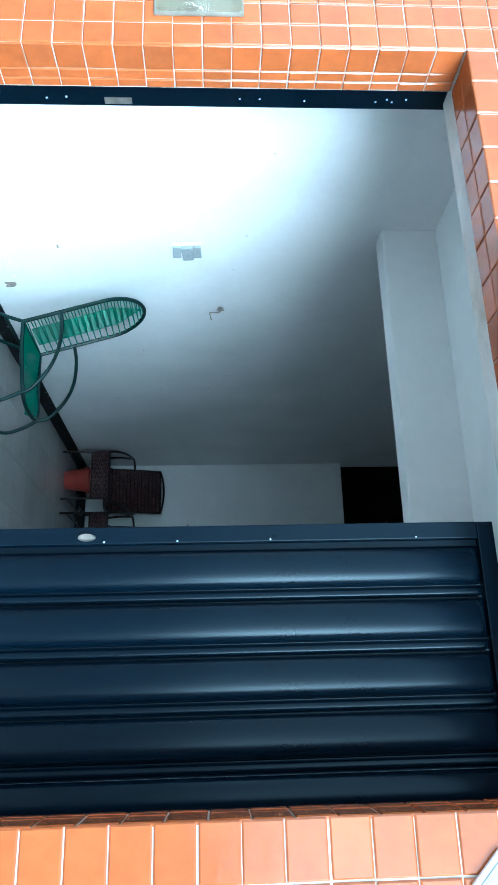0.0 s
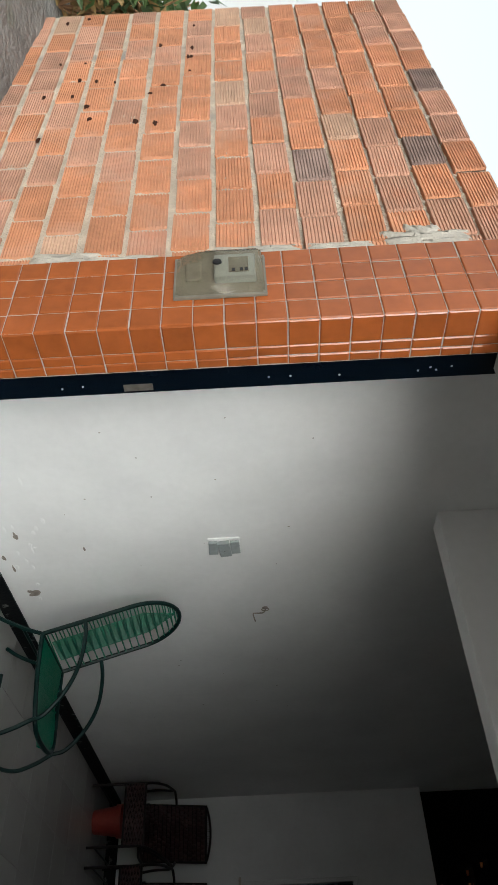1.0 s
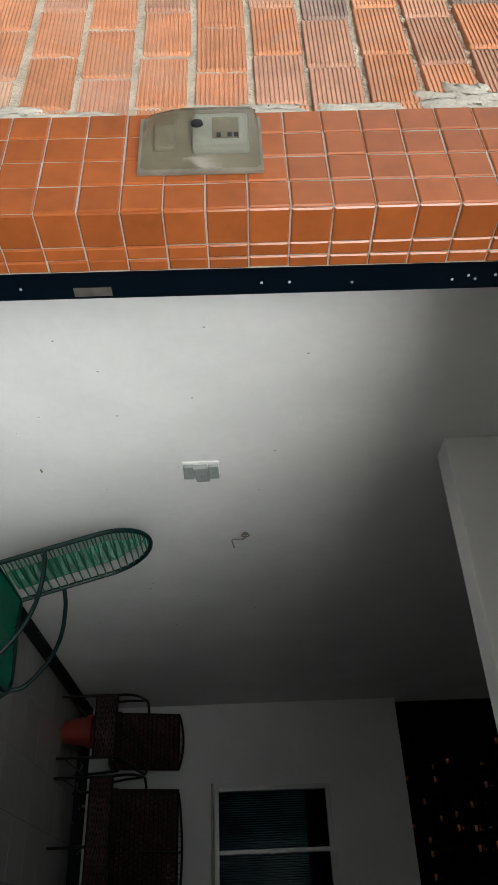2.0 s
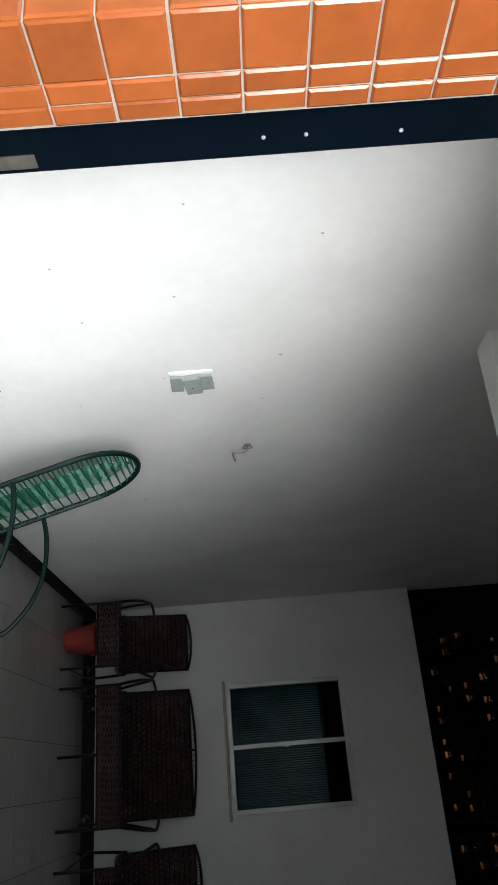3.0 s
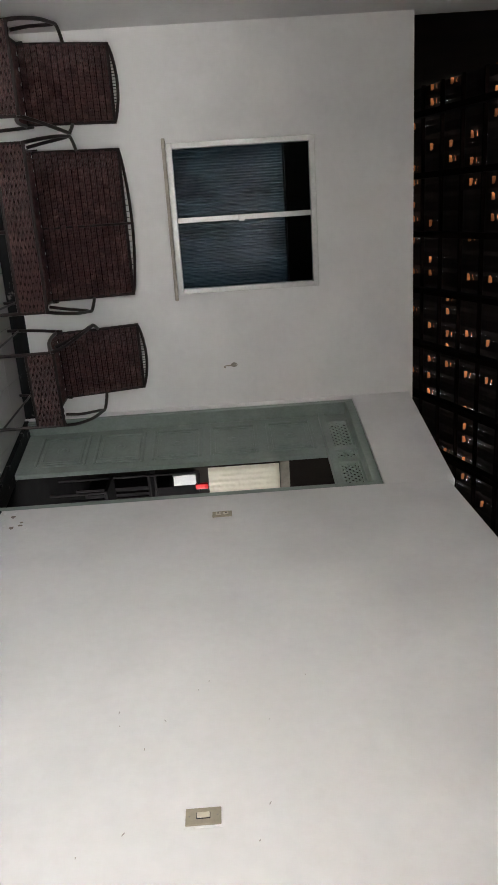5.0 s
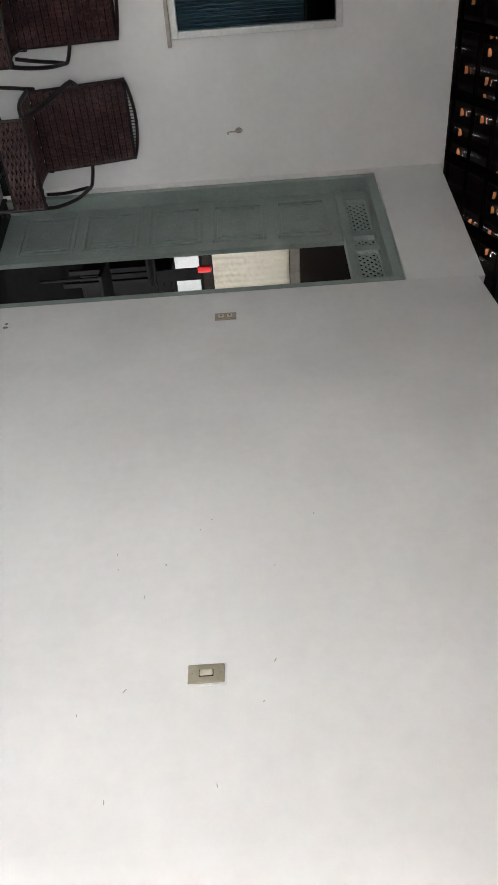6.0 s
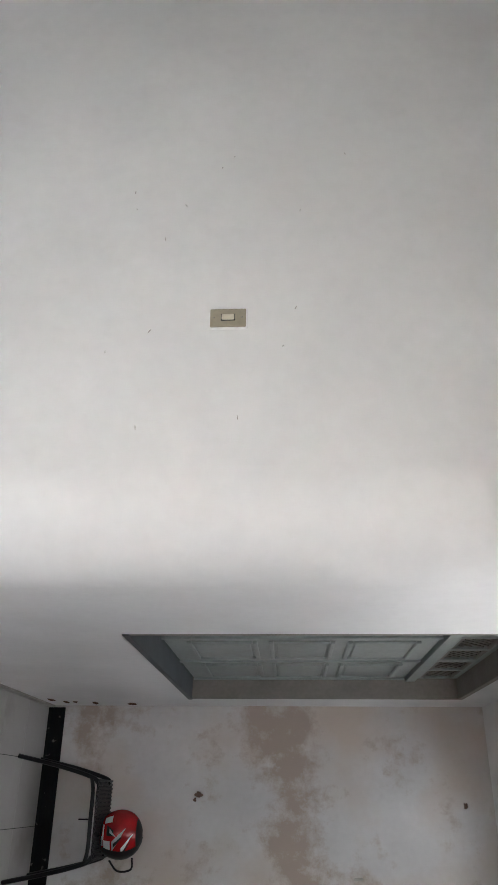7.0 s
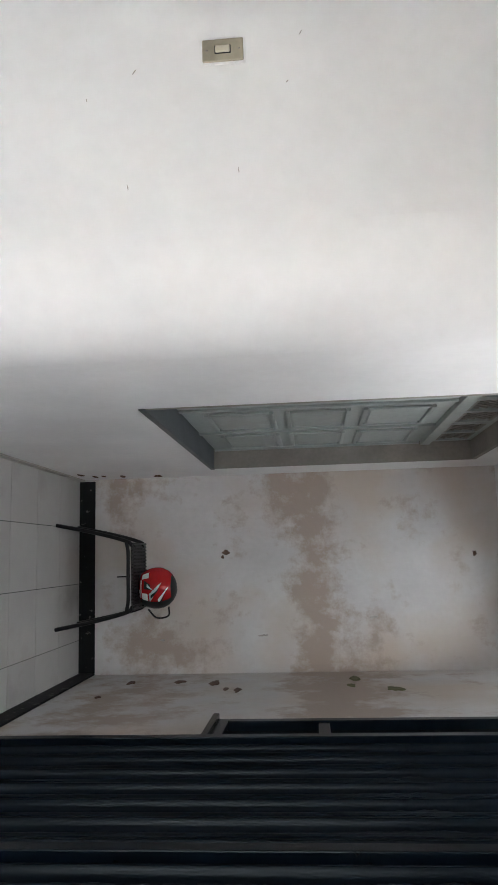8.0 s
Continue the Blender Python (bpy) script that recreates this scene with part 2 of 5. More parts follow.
def box(x0, x1, y0, y1, z0, z1, bevel=0.0, bm=None):
    """A box, with its edges rounded by bevel, in bm or in a new bmesh."""
    own = bmesh.new()
    m = Matrix.Translation(((x0 + x1) / 2, (y0 + y1) / 2, (z0 + z1) / 2)) @ Matrix.Diagonal((x1 - x0, y1 - y0, z1 - z0, 1))
    bmesh.ops.create_cube(own, size=1, matrix=m)
    if bevel:
        bmesh.ops.bevel(own, geom=own.edges[:], offset=bevel, segments=2, affect="EDGES", profile=0.6)
    if bm is None:
        return own
    merge(bm, own)
    return bm


def merge(bm, other):
    table = {v: bm.verts.new(v.co) for v in other.verts}
    for f in other.faces:
        bm.faces.new([table[v] for v in f.verts])
    other.free()


def tube(points, r, bm=None, sides=8, closed=False):
    """A round bar along points."""
    bm = bm or bmesh.new()
    pts = [Vector(p) for p in points]
    n = len(pts)
    rings, up = [], None
    for i, p in enumerate(pts):
        a = pts[(i - 1) % n] if closed or i else p
        b = pts[(i + 1) % n] if closed or i < n - 1 else p
        d = (b - a).normalized()
        if up is None:
            up = d.orthogonal().normalized()
        up = (up - d * up.dot(d)).normalized()
        side = d.cross(up)
        rings.append([bm.verts.new(p + r * (math.cos(k * math.tau / sides) * up + math.sin(k * math.tau / sides) * side)) for k in range(sides)])
    for i in range(n if closed else n - 1):
        a, b = rings[i], rings[(i + 1) % n]
        for k in range(sides):
            bm.faces.new((a[k], a[(k + 1) % sides], b[(k + 1) % sides], b[k]))
    if not closed:
        bm.faces.new(rings[0][::-1])
        bm.faces.new(rings[-1])
    return bm


def curve(points, steps=6):
    """A smooth line through points."""
    p = [Vector(q) for q in points]
    p = [2 * p[0] - p[1]] + p + [2 * p[-1] - p[-2]]
    out = []
    for i in range(1, len(p) - 2):
        for s in range(steps):
            t = s / steps
            out.append(0.5 * (2 * p[i] + (p[i + 1] - p[i - 1]) * t + (2 * p[i - 1] - 5 * p[i] + 4 * p[i + 1] - p[i + 2]) * t * t
                              + (3 * p[i] - p[i - 1] - 3 * p[i + 1] + p[i + 2]) * t ** 3))
    out.append(p[-2])
    return out


def lathe(profile, sides=24):
    """A turned body from (radius, height) pairs."""
    bm = bmesh.new()
    rings = [[bm.verts.new((r * math.cos(k * math.tau / sides), r * math.sin(k * math.tau / sides), z)) for k in range(sides)] for r, z in profile]
    for a, b in zip(rings, rings[1:]):
        for k in range(sides):
            bm.faces.new((a[k], a[(k + 1) % sides], b[(k + 1) % sides], b[k]))
    return bm


def thing(name, label, category, group="", kind="", m=None):
    ob = tagged(new(name), label, category, group, kind)
    if m is not None:
        ob.matrix_world = m
    return ob


def pieced_wall(name, axis, at, thick, u0, u1, z0, z1, holes, mat, label):
    """An upright wall with rectangular openings, along x (axis 'x') or y, from its face at `at` to at + thick."""
    bm = bmesh.new()
    us = sorted({u0, u1, *[h[0] for h in holes], *[h[1] for h in holes]})
    zs = sorted({z0, z1, *[h[2] for h in holes], *[h[3] for h in holes]})
    solid = lambda i, j: 0 <= i < len(us) - 1 and 0 <= j < len(zs) - 1 and not any(
        h[0] <= (us[i] + us[i + 1]) / 2 <= h[1] and h[2] <= (zs[j] + zs[j + 1]) / 2 <= h[3] for h in holes)
    verts = {}

    def v(u, d, z):
        key = (round(u, 5), d, round(z, 5))
        if key not in verts:
            w = at + d * thick
            verts[key] = bm.verts.new((u, w, z) if axis == "x" else (w, u, z))
        return verts[key]

    for i in range(len(us) - 1):
        for j in range(len(zs) - 1):
            if not solid(i, j):
                continue
            a, b, c, d = us[i], us[i + 1], zs[j], zs[j + 1]
            for k in (0, 1):
                bm.faces.new((v(a, k, c), v(b, k, c), v(b, k, d), v(a, k, d)))
            if not solid(i - 1, j):
                bm.faces.new((v(a, 0, c), v(a, 1, c), v(a, 1, d), v(a, 0, d)))
            if not solid(i + 1, j):
                bm.faces.new((v(b, 0, c), v(b, 1, c), v(b, 1, d), v(b, 0, d)))
            if not solid(i, j - 1):
                bm.faces.new((v(a, 0, c), v(b, 0, c), v(b, 1, c), v(a, 1, c)))
            if not solid(i, j + 1):
                bm.faces.new((v(a, 0, d), v(b, 0, d), v(b, 1, d), v(a, 1, d)))
    ob = part(name, bm, mat)
    return tagged(ob, label, "wall", kind="structure")


# ---- structure ----
XL, XR, YB = -1.319, 1.463, 5.855         # left wall, right wall, back wall
YF, YP, XE = 0.29, 1.552, 4.608           # inside of the front wall, porch wall, end wall
JL, JR, LIN = -0.845, 1.384, 2.30         # gate opening: jambs and lintel
TX, TZ = 0.1285, 0.0957                   # facade tile pitch

bm = bmesh.new()
N = 70
grid = {}
for i in range(N + 1):
    for j in range(N + 1):
        s, t = i / N * 2 - 1, j / N * 2 - 1
        x, y = 60 * s * abs(s) ** 2.2 - 2, 60 * t * abs(t) ** 2.2 - 1
        rise = min(1, max(0, (-1.5 - x) / 1.1))
        h = -0.05 + 0.49 * rise * rise * (3 - 2 * rise)
        if x < -1.6:
            h += 0.06 * noise.noise((x * 1.7, y * 1.7, 0)) + 0.03 * noise.noise((x * 6, y * 6, 3))
        grid[i, j] = bm.verts.new((x, y, h))
for i in range(N):
    for j in range(N):
        bm.faces.new((grid[i, j], grid[i + 1, j], grid[i + 1, j + 1], grid[i, j + 1]))
tagged(part("ground", bm, MUD, smooth=True), "uneven grey mud ground rising beside the house", "ground", kind="structure")

# unseen slab, added pale so it throws light up onto lintel and beam
tagged(part("pavement", box(-1.2, 6.0, -2.7, -0.002, -0.2, -0.02, 0.01), BOUNCE_SLAB), "unseen pale concrete slab added before the gate to bounce light inside", "pavement", kind="structure")
floor = tagged(part("floor", box(XL - 0.15, 9.0, 0.0, 10.6, -0.2, -0.006), JOINT), "pale glossy ceramic tile floor with dark joints", "floor", kind="structure")

pieced_wall("wall_left", "y", XL, -0.15, YF - 0.02, YB + 0.14, -0.1, 5.6, [], PLASTER, "white limewashed plaster side wall with marks")
# the left wall goes on here in a colour darkened for shade
pieced_wall("wall_side_far", "y", XL, -0.15, YB + 0.14, 10.6, -0.1, 5.6, [], DUSK, "side wall behind the partition, shade put into its dark colour")
pieced_wall("wall_back", "x", YB, 0.14, XL, 1.30, -0.1, 2.87, [(-0.60, 0.355, 1.225, 2.18)], PLASTER, "white plaster partition wall with a small window")
RC = 0.25                                 # radius of the rounded plaster corner
pieced_wall("wall_right", "y", XR, 0.15, YP + RC, 4.715, -0.1, 2.80, [], PLASTER, "white limewashed plaster wall with a switch")
pieced_wall("wall_porch", "x", YP, 0.20, XR + RC, XE, -0.1, 2.72, [(2.354, 4.241, 0.933, 2.521)], PLASTER, "white plaster porch wall around a shuttered window")
bm = bmesh.new()
ring = []
for k in range(17):
    a = k / 16 * math.pi / 2
    ring.append([bm.verts.new((XR + RC - r * math.cos(a), YP + RC - r * math.sin(a), z)) for r in (RC, 0.02) for z in (-0.1, 2.75)])
for p, q in zip(ring, ring[1:]):
    bm.faces.new((p[0], q[0], q[1], p[1]))
    bm.faces.new((p[2], q[2], q[3], p[3]))
tagged(part("wall_corner", bm, PLASTER, smooth=True), "rounded white plaster wall corner", "wall", kind="structure")
pieced_wall("wall_end", "y", XE, 0.15, 0.0, 1.8, -0.1, 2.9, [], DAMP, "damp peeling plaster end wall with brown patches")
pieced_wall("wall_front", "x", 0.016, 0.164, -1.22, 6.0, -0.1, 3.1, [(JL - 0.012, JR + 0.012, -0.1, LIN + 0.012), (2.45, 3.27, 1.08, 2.62)], DAMP,
            "front wall, damp plaster inside, behind tiles outside")
pieced_wall("wall_lining", "x", 0.180, YF - 0.180, XL, 6.0, -0.1, 2.715, [(-1.0, JR + 0.09, -0.1, LIN + 0.012), (2.45, 3.27, 1.08, 2.62)], DAMP,
            "damp flaking plaster on the inside of the front wall")
# porch slab, with an unseen long narrow light well added beside the front wall
# slot placed and sized to brighten the porch walls
WX0, WX1, WY0, WY1 = 1.1, 4.2, 0.44, 0.92
bm = box(XL, WX0, YF, 1.622, 2.715, 2.86)
box(WX0, WX1, YF, WY0, 2.715, 2.86, 0, bm)
box(WX0, WX1, WY1, 1.622, 2.715, 2.86, 0, bm)
box(WX1, XE + 0.15, YF, 1.622, 2.715, 2.86, 0, bm)
tagged(part("ceiling", bm, PLASTER), "white plastered porch slab", "ceiling", kind="structure")
tagged(part("beam", box(XL, XR + 0.1, 1.622, 1.77, 2.41, 2.86, 0.006), PLASTER), "white plastered drop beam across the porch", "beam", kind="structure")
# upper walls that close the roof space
tagged(part("wall_gable", box(XL, 9.0, 1.77, 1.9, 2.86, 6.4), DUSK), "wall under the roof, shade put into its dark colour", "wall", kind="structure")
tagged(part("wall_far", box(XL, 9.0, 10.45, 10.6, -0.1, 3.9), DUSK), "far wall of the house, shade put into its dark colour", "wall", kind="structure")
tagged(part("wall_side", box(9.0, 9.15, 1.7, 10.6, -0.1, 6.4), DUSK), "side wall of the house, shade put into its dark colour", "wall", kind="structure")
tagged(part("wall_house", box(XR + 0.15, 9.0, YP + 0.16, YP + 0.3, 2.55, 6.0), DUSK), "wall over the porch, shade put into its dark colour", "wall", kind="structure")

# the doorway wall stands askew between the back wall and the right wall
A, B = Vector((1.222, 5.735, 0)), Vector((XR, 4.715, 0))
U = (B - A).normalized()
V = Vector((-U.y, U.x, 0))
DOORM = Matrix(((U.x, V.x, 0, A.x), (U.y, V.y, 0, A.y), (0, 0, 1, 0), (0, 0, 0, 1)))
DL = (B - A).length
bm = box(-0.085, DL + 0.01, 0, 0.15, 2.415, 2.84)
box(-0.20, -0.076, 0, 0.15, -0.1, 2.84, 0, bm)
wall_door = tagged(part("wall_door", bm, PLASTER), "white plaster wall over the green door", "wall", kind="structure")
wall_door.matrix_world = DOORM


def skirting(name, x0, x1, y0, y1):
    return tagged(part(name, box(x0, x1, y0, y1, -0.004, 0.105, 0.004), SKIRT), "chipped black painted skirting", "baseboard", kind="structure")


skirting("baseboard", XL, XL + 0.012, YF, YB)
skirting("baseboard", XL + 0.012, 1.235, YB - 0.012, YB)
skirting("baseboard", XR - 0.012, XR, YP + RC, 4.70)
tagged(part("baseboard", box(XR + RC, XE - 0.012, YP - 0.010, YP, -0.004, 0.04, 0.003), CEMENT), "low grey cement skirting", "baseboard", kind="structure")
skirting("baseboard", XE - 0.012, XE, YF + 0.012, YP - 0.012)
skirting("baseboard", JR + 0.1, XE, YF, YF + 0.012)
sill = tagged(part("threshold", box(-0.085, DL, 0.0, 0.16, -0.004, 0.03, 0.004), SKIRT), "black painted door threshold", "trim", kind="structure")
sill.matrix_world = DOORM


# ---- roof ----
roof = thing("roof", "old clay tile roof on timbers, shade in its dark colour, bright lips as glints at gaps", "roof", kind="structure")
SLOPE = 0.29
roof_z = lambda y: 3.77 + SLOPE * (9.5 - y)
for x in np.arange(XL + 0.3, 9.0, 0.62):
    bm = bmesh.new()
    for y0, y1 in ((1.9, 10.6),):
        box(x - 0.03, x + 0.03, 0, y1 - y0, -0.16, -0.05, 0, bm)
        for v in bm.verts:
            v.co.z += roof_z(y0 + v.co.y)
            v.co.y += y0
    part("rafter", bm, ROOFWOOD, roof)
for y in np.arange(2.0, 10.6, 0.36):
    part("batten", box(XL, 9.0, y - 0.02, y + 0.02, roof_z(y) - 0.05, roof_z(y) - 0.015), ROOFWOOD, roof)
bm = bmesh.new()
rnd = random.Random(5)
lips = bmesh.new()
for iy, y in enumerate(np.arange(1.9, 10.5, 0.36)):
    for x in np.arange(XL - 0.1, 9.0, 0.20):
        gap = rnd.choice((0, 0, 0.045, 0.06)) if y > 6.0 else 0
        w0, w1 = x - 0.002, x + 0.20 + 0.004
        y0, y1 = y - 0.025, y + 0.36 + 0.01
        prof = [(0, 0), (0.25, 0.022), (0.5, 0.03), (0.75, 0.022), (1, 0)]
        rows = [[bm.verts.new((w0 + (w1 - w0) * u, yy, roof_z(yy) + h + dz)) for u, h in prof] for yy, dz in ((y0, 0.012), (y1, 0.0))]
        if gap:                                           # a chipped end; behind it a brighter lip plate is added for the glint
            k = rnd.choice((1, 2))
            short = [bm.verts.new((v.co.x, v.co.y - gap, v.co.z + SLOPE * gap)) for v in rows[1][k:k + 2]]
            a, b = rows[1][k].co.x, rows[1][k + 1].co.x
            for f in ((a, b),):
                lip = [lips.verts.new((px, y1 + 0.012, roof_z(y1) + pz)) for px, pz in ((a - 0.01, 0.0), (b + 0.01, 0.0), (b + 0.01, 0.075), (a - 0.01, 0.075))]
                lips.faces.new(lip)
        for k2 in range(4):
            if gap and k2 == k:
                bm.faces.new((rows[0][k], rows[0][k + 1], short[1], short[0]))
            else:
                bm.faces.new((rows[0][k2], rows[0][k2 + 1], rows[1][k2 + 1], rows[1][k2]))
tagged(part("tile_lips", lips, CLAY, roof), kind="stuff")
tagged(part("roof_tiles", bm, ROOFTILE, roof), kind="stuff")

# ---- gate ----
GX0, GX1, GZ0, GZ1, GY = 0.655, 2.72, 0.03, 2.285, 0.335
gate = thing("sliding_gate", "black corrugated steel sliding gate, half open", "gate", m=pose(GX0, GY, 0))
W = GX1 - GX0
part("top_rail", box(0, W, -0.022, 0.022, GZ1 - 0.05, GZ1, 0.004), BLACK, gate)
part("sheet_edge", box(0.05, 0.071, -0.006, 0.002, GZ0 + 0.06, GZ1 - 0.05, 0.002), BLACK, gate)
part("bottom_rail", box(0, W, -0.022, 0.022, GZ0, GZ0 + 0.06, 0.004), BLACK, gate)
for x in (0.0, 0.96, W - 0.05):
    part("stile", box(x, x + 0.05, -0.024, 0.024, GZ0 + 0.06, GZ1 - 0.05, 0.004), BLACK, gate)


def rib(width):
    """One pressed bay of the sheet: a broad half-round, a groove, a narrow bead; the half-round closes in a rounded end."""
    bm = bmesh.new()
    prof = []
    for k in range(17):
        a = math.pi * k / 16
        prof.append((0.0555 - 0.0555 * math.cos(a), -0.040 * math.sin(a) ** 0.75, 1))
    prof += [(0.116, 0.004, 0), (0.121, -0.006, 0), (0.127, -0.0085, 0), (0.135, -0.0085, 0), (0.141, -0.006, 0), (0.146, 0.004, 0), (width, 0.003, 0)]
    z0, z1 = GZ0 + 0.06, GZ1 - 0.05
    rows = []
    for z, f in ((z0, 0.0), (z0 + 0.012, 0.75), (z0 + 0.034, 1.0), (z1 - 0.034, 1.0), (z1 - 0.020, 0.88), (z1 - 0.010, 0.62), (z1 - 0.005, 0.0), (z1, 0.0)):
        rows.append([bm.verts.new((x, y * (f if bump else min(1, f * 1.6)), z)) for x, y, bump in prof])
    for p, q in zip(rows, rows[1:]):
        for k in range(len(prof) - 1):
            bm.faces.new((p[k], p[k + 1], q[k + 1], q[k]))
    return bm


first = None
for i in range(13):
    x = 0.070 + i * 0.1508
    if first is None:
        first = part("slat", rib(0.1508), BLACK, gate, smooth=False)
        first.data.shade_smooth()
        slat = first
    else:
        slat = new("slat", first.data)
        slat.parent = gate
    slat.location = (x, 0, 0)
lock = part("lock", lathe([(0.0, 0.012), (0.02, 0.012), (0.024, 0.008), (0.026, 0.0)], 20), STEEL, gate, "worn steel lock plate")
lock.matrix_parent_inverse = Matrix()
lock.matrix_basis = pose(0.03, -0.024, 1.09, 90) @ Matrix.Diagonal((0.42, 1.0, 1, 1))
for z in (1.14, 1.62, 2.05, 1.35):
    screw = part("screw", lathe([(0.0, 0.002), (0.0024, 0.0018), (0.003, 0.0)], 10), SILVER, gate)
    screw.location = (0.044, -0.024, z)
    screw.rotation_euler = (radians(90), 0, 0)

post = thing("gate_post", "black steel gate post with latch plate and bolts", "gate post")
part("post", box(-0.985, -0.900, 0.186, 0.316, 0.0, LIN + 0.05, 0.004), BLACK, post)
part("latch_plate", box(-0.902, -0.897, 0.276, 0.304, 1.083, 1.180, 0.001), STEEL, post)
for y, z in ((0.284, 1.566), (0.284, 1.638), (0.29, 2.06), (0.278, 2.10), (0.29, 2.12), (0.278, 2.17), (0.284, 0.95), (0.29, 0.88), (0.29, 1.80)):
    bolt = part("bolt", lathe([(0.0, 0.003), (0.003, 0.0025), (0.004, 0.0)], 10), SILVER, post)
    bolt.location = (-0.900, y - 0.009, z)
    bolt.rotation_euler = (0, radians(90), 0)

# ---- window in the front wall ----
front_window = thing("window_2", "black steel window in the damp front wall", "window", kind="structure")
part("window_frame", box(2.45, 3.27, 0.225, 0.297, 1.08, 1.13, 0.004), BLACK, front_window)
part("window_frame", box(2.45, 3.27, 0.225, 0.297, 2.57, 2.62, 0.004), BLACK, front_window)
for x in (2.45, 3.22):
    part("window_frame", box(x, x + 0.05, 0.225, 0.297, 1.13, 2.57, 0.004), BLACK, front_window)
part("crossbar", box(2.50, 3.22, 0.225, 0.290, 1.53, 1.58, 0.003), BLACK, front_window)
for z0, z1 in ((1.13, 1.53), (1.58, 2.57)):
    part("panel", box(2.50, 3.22, 0.235, 0.255, z0, z1), BLACK, front_window)
part("window_sill", box(2.43, 3.29, 0.285, 0.318, 1.055, 1.082, 0.003), BLACK, front_window)

# ---- window of the back wall ----
wx0, wx1, wz0, wz1 = -0.60, 0.355, 1.225, 2.18
win = thing("window_1", "white aluminium sliding window with dark panes", "window", kind="structure")
for a in ((wx0 - 0.02, wx1 + 0.02, wz0 - 0.02, wz0 + 0.018), (wx0 - 0.02, wx1 + 0.02, wz1 - 0.018, wz1 + 0.02)):
    part("window_frame", box(a[0], a[1], YB - 0.02, YB + 0.05, a[2], a[3], 0.004), ALU, win)
for x in (wx0 - 0.02, wx1 - 0.018):
    part("window_frame", box(x, x + 0.038, YB - 0.02, YB + 0.05, wz0 + 0.018, wz1 - 0.018, 0.004), ALU, win)
    part("sash", box(x + 0.008, x + 0.034, YB + 0.004, YB + 0.03, wz0 + 0.018, wz1 - 0.018, 0.002), ALU, win)
mid = (wx0 + wx1) / 2
part("mullion", box(mid - 0.017, mid + 0.017, YB - 0.012, YB + 0.04, wz0 + 0.018, wz1 - 0.018, 0.004), ALU, win)
part("catch", box(mid - 0.012, mid + 0.025, YB - 0.03, YB - 0.012, 1.66, 1.70, 0.004), ALU, win)
part("window_sill", box(wx0 - 0.05, wx1 + 0.06, YB - 0.035, YB + 0.05, wz0 - 0.046, wz0 - 0.023, 0.006), PATCH, win, "worn grey cement sill")
for x0, x1 in ((wx0 + 0.018, mid - 0.017), (mid + 0.017, wx1 - 0.018)):
    bm = bmesh.new()
    n = 2
    rows = [[], [], [], []]
    for k in range(n + 1):
        x = x0 + (x1 - x0) * k / n
        w = 0.0
        for r, (y, z) in enumerate(((YB + 0.018 + w, wz0 + 0.018), (YB + 0.018 + w, wz1 - 0.018), (YB + 0.024 + w, wz0 + 0.018), (YB + 0.024 + w, wz1 - 0.018))):
            rows[r].append(bm.verts.new((x, y, z)))
    for k in range(n):
        bm.faces.new((rows[0][k], rows[0][k + 1], rows[1][k + 1], rows[1][k]))
        bm.faces.new((rows[2][k], rows[2][k + 1], rows[3][k + 1], rows[3][k]))
    pane = part("pane", bm, GLASS, win, smooth=True)
    pane.visible_shadow = False
bm = bmesh.new()
rows = [[], []]
for k in range(321):
    x = wx0 + 0.10 + (wx1 - wx0 + 0.02) * k / 320
    y = YB + 0.12 + 0.005 * math.sin(k * math.tau / 6)
    for r, z in ((0, 0.95), (1, 1.99)):
        rows[r].append(bm.verts.new((x - 0.1, y, z)))
for k in range(320):
    bm.faces.new((rows[0][k], rows[0][k + 1], rows[1][k + 1], rows[1][k]))
curtain = part("curtain", bm, CURTAIN, smooth=True)
tagged(curtain, "blue-grey pleated curtain behind the window", "curtain")
part("curtain_rod", tube([(-0.75, YB + 0.135, 2.0), (0.5, YB + 0.135, 2.0)], 0.008), RUBBER, curtain)


# ---- panelled woodwork ----
def framed(l, r, c, d, y0, y1, t, bm):
    """A mitred-looking rectangular bead."""
    box(l, r, y0, y1, c, c + t, t * 0.3, bm)
    box(l, r, y0, y1, d - t, d, t * 0.3, bm)
    box(l, l + t, y0, y1, c + t, d - t, t * 0.3, bm)
    box(r - t, r, y0, y1, c + t, d - t, t * 0.3, bm)
    return bm


def panel_leaf(name, w, z0, z1, panels, depth, parent, x0, side, boss, mat=DOORGREEN):
    """A door or shutter leaf with square raised panels (low, high), its face towards -y; side: width of the stiles."""
    leaf = part(name, box(x0, x0 + w, depth, depth + 0.035, z0, z1, 0.005), mat, parent)
    for c, d in panels:
        l, r = x0 + side, x0 + w - side
        part("moulding", framed(l, r, c, d, depth - 0.013, depth + 0.001, 0.022, bmesh.new()), mat, leaf)
        part("raised_field", box(l + 0.034, r - 0.034, depth - 0.009, depth + 0.001, c + 0.034, d - 0.034, 0.006), mat, leaf)
        if boss:
            part("moulding", framed(l + 0.05, r - 0.05, c + 0.05, d - 0.05, depth - 0.013, depth - 0.008, 0.008, bmesh.new()), mat, leaf)
            knob = part("rosette", lathe([(0.0, 0.010), (0.012, 0.009), (0.020, 0.003), (0.030, 0.003), (0.037, 0.008), (0.046, 0.0)], 20), mat, leaf, smooth=True)
            knob.matrix_basis = pose((l + r) / 2, depth - 0.008, (c + d) / 2, 90)
    return leaf


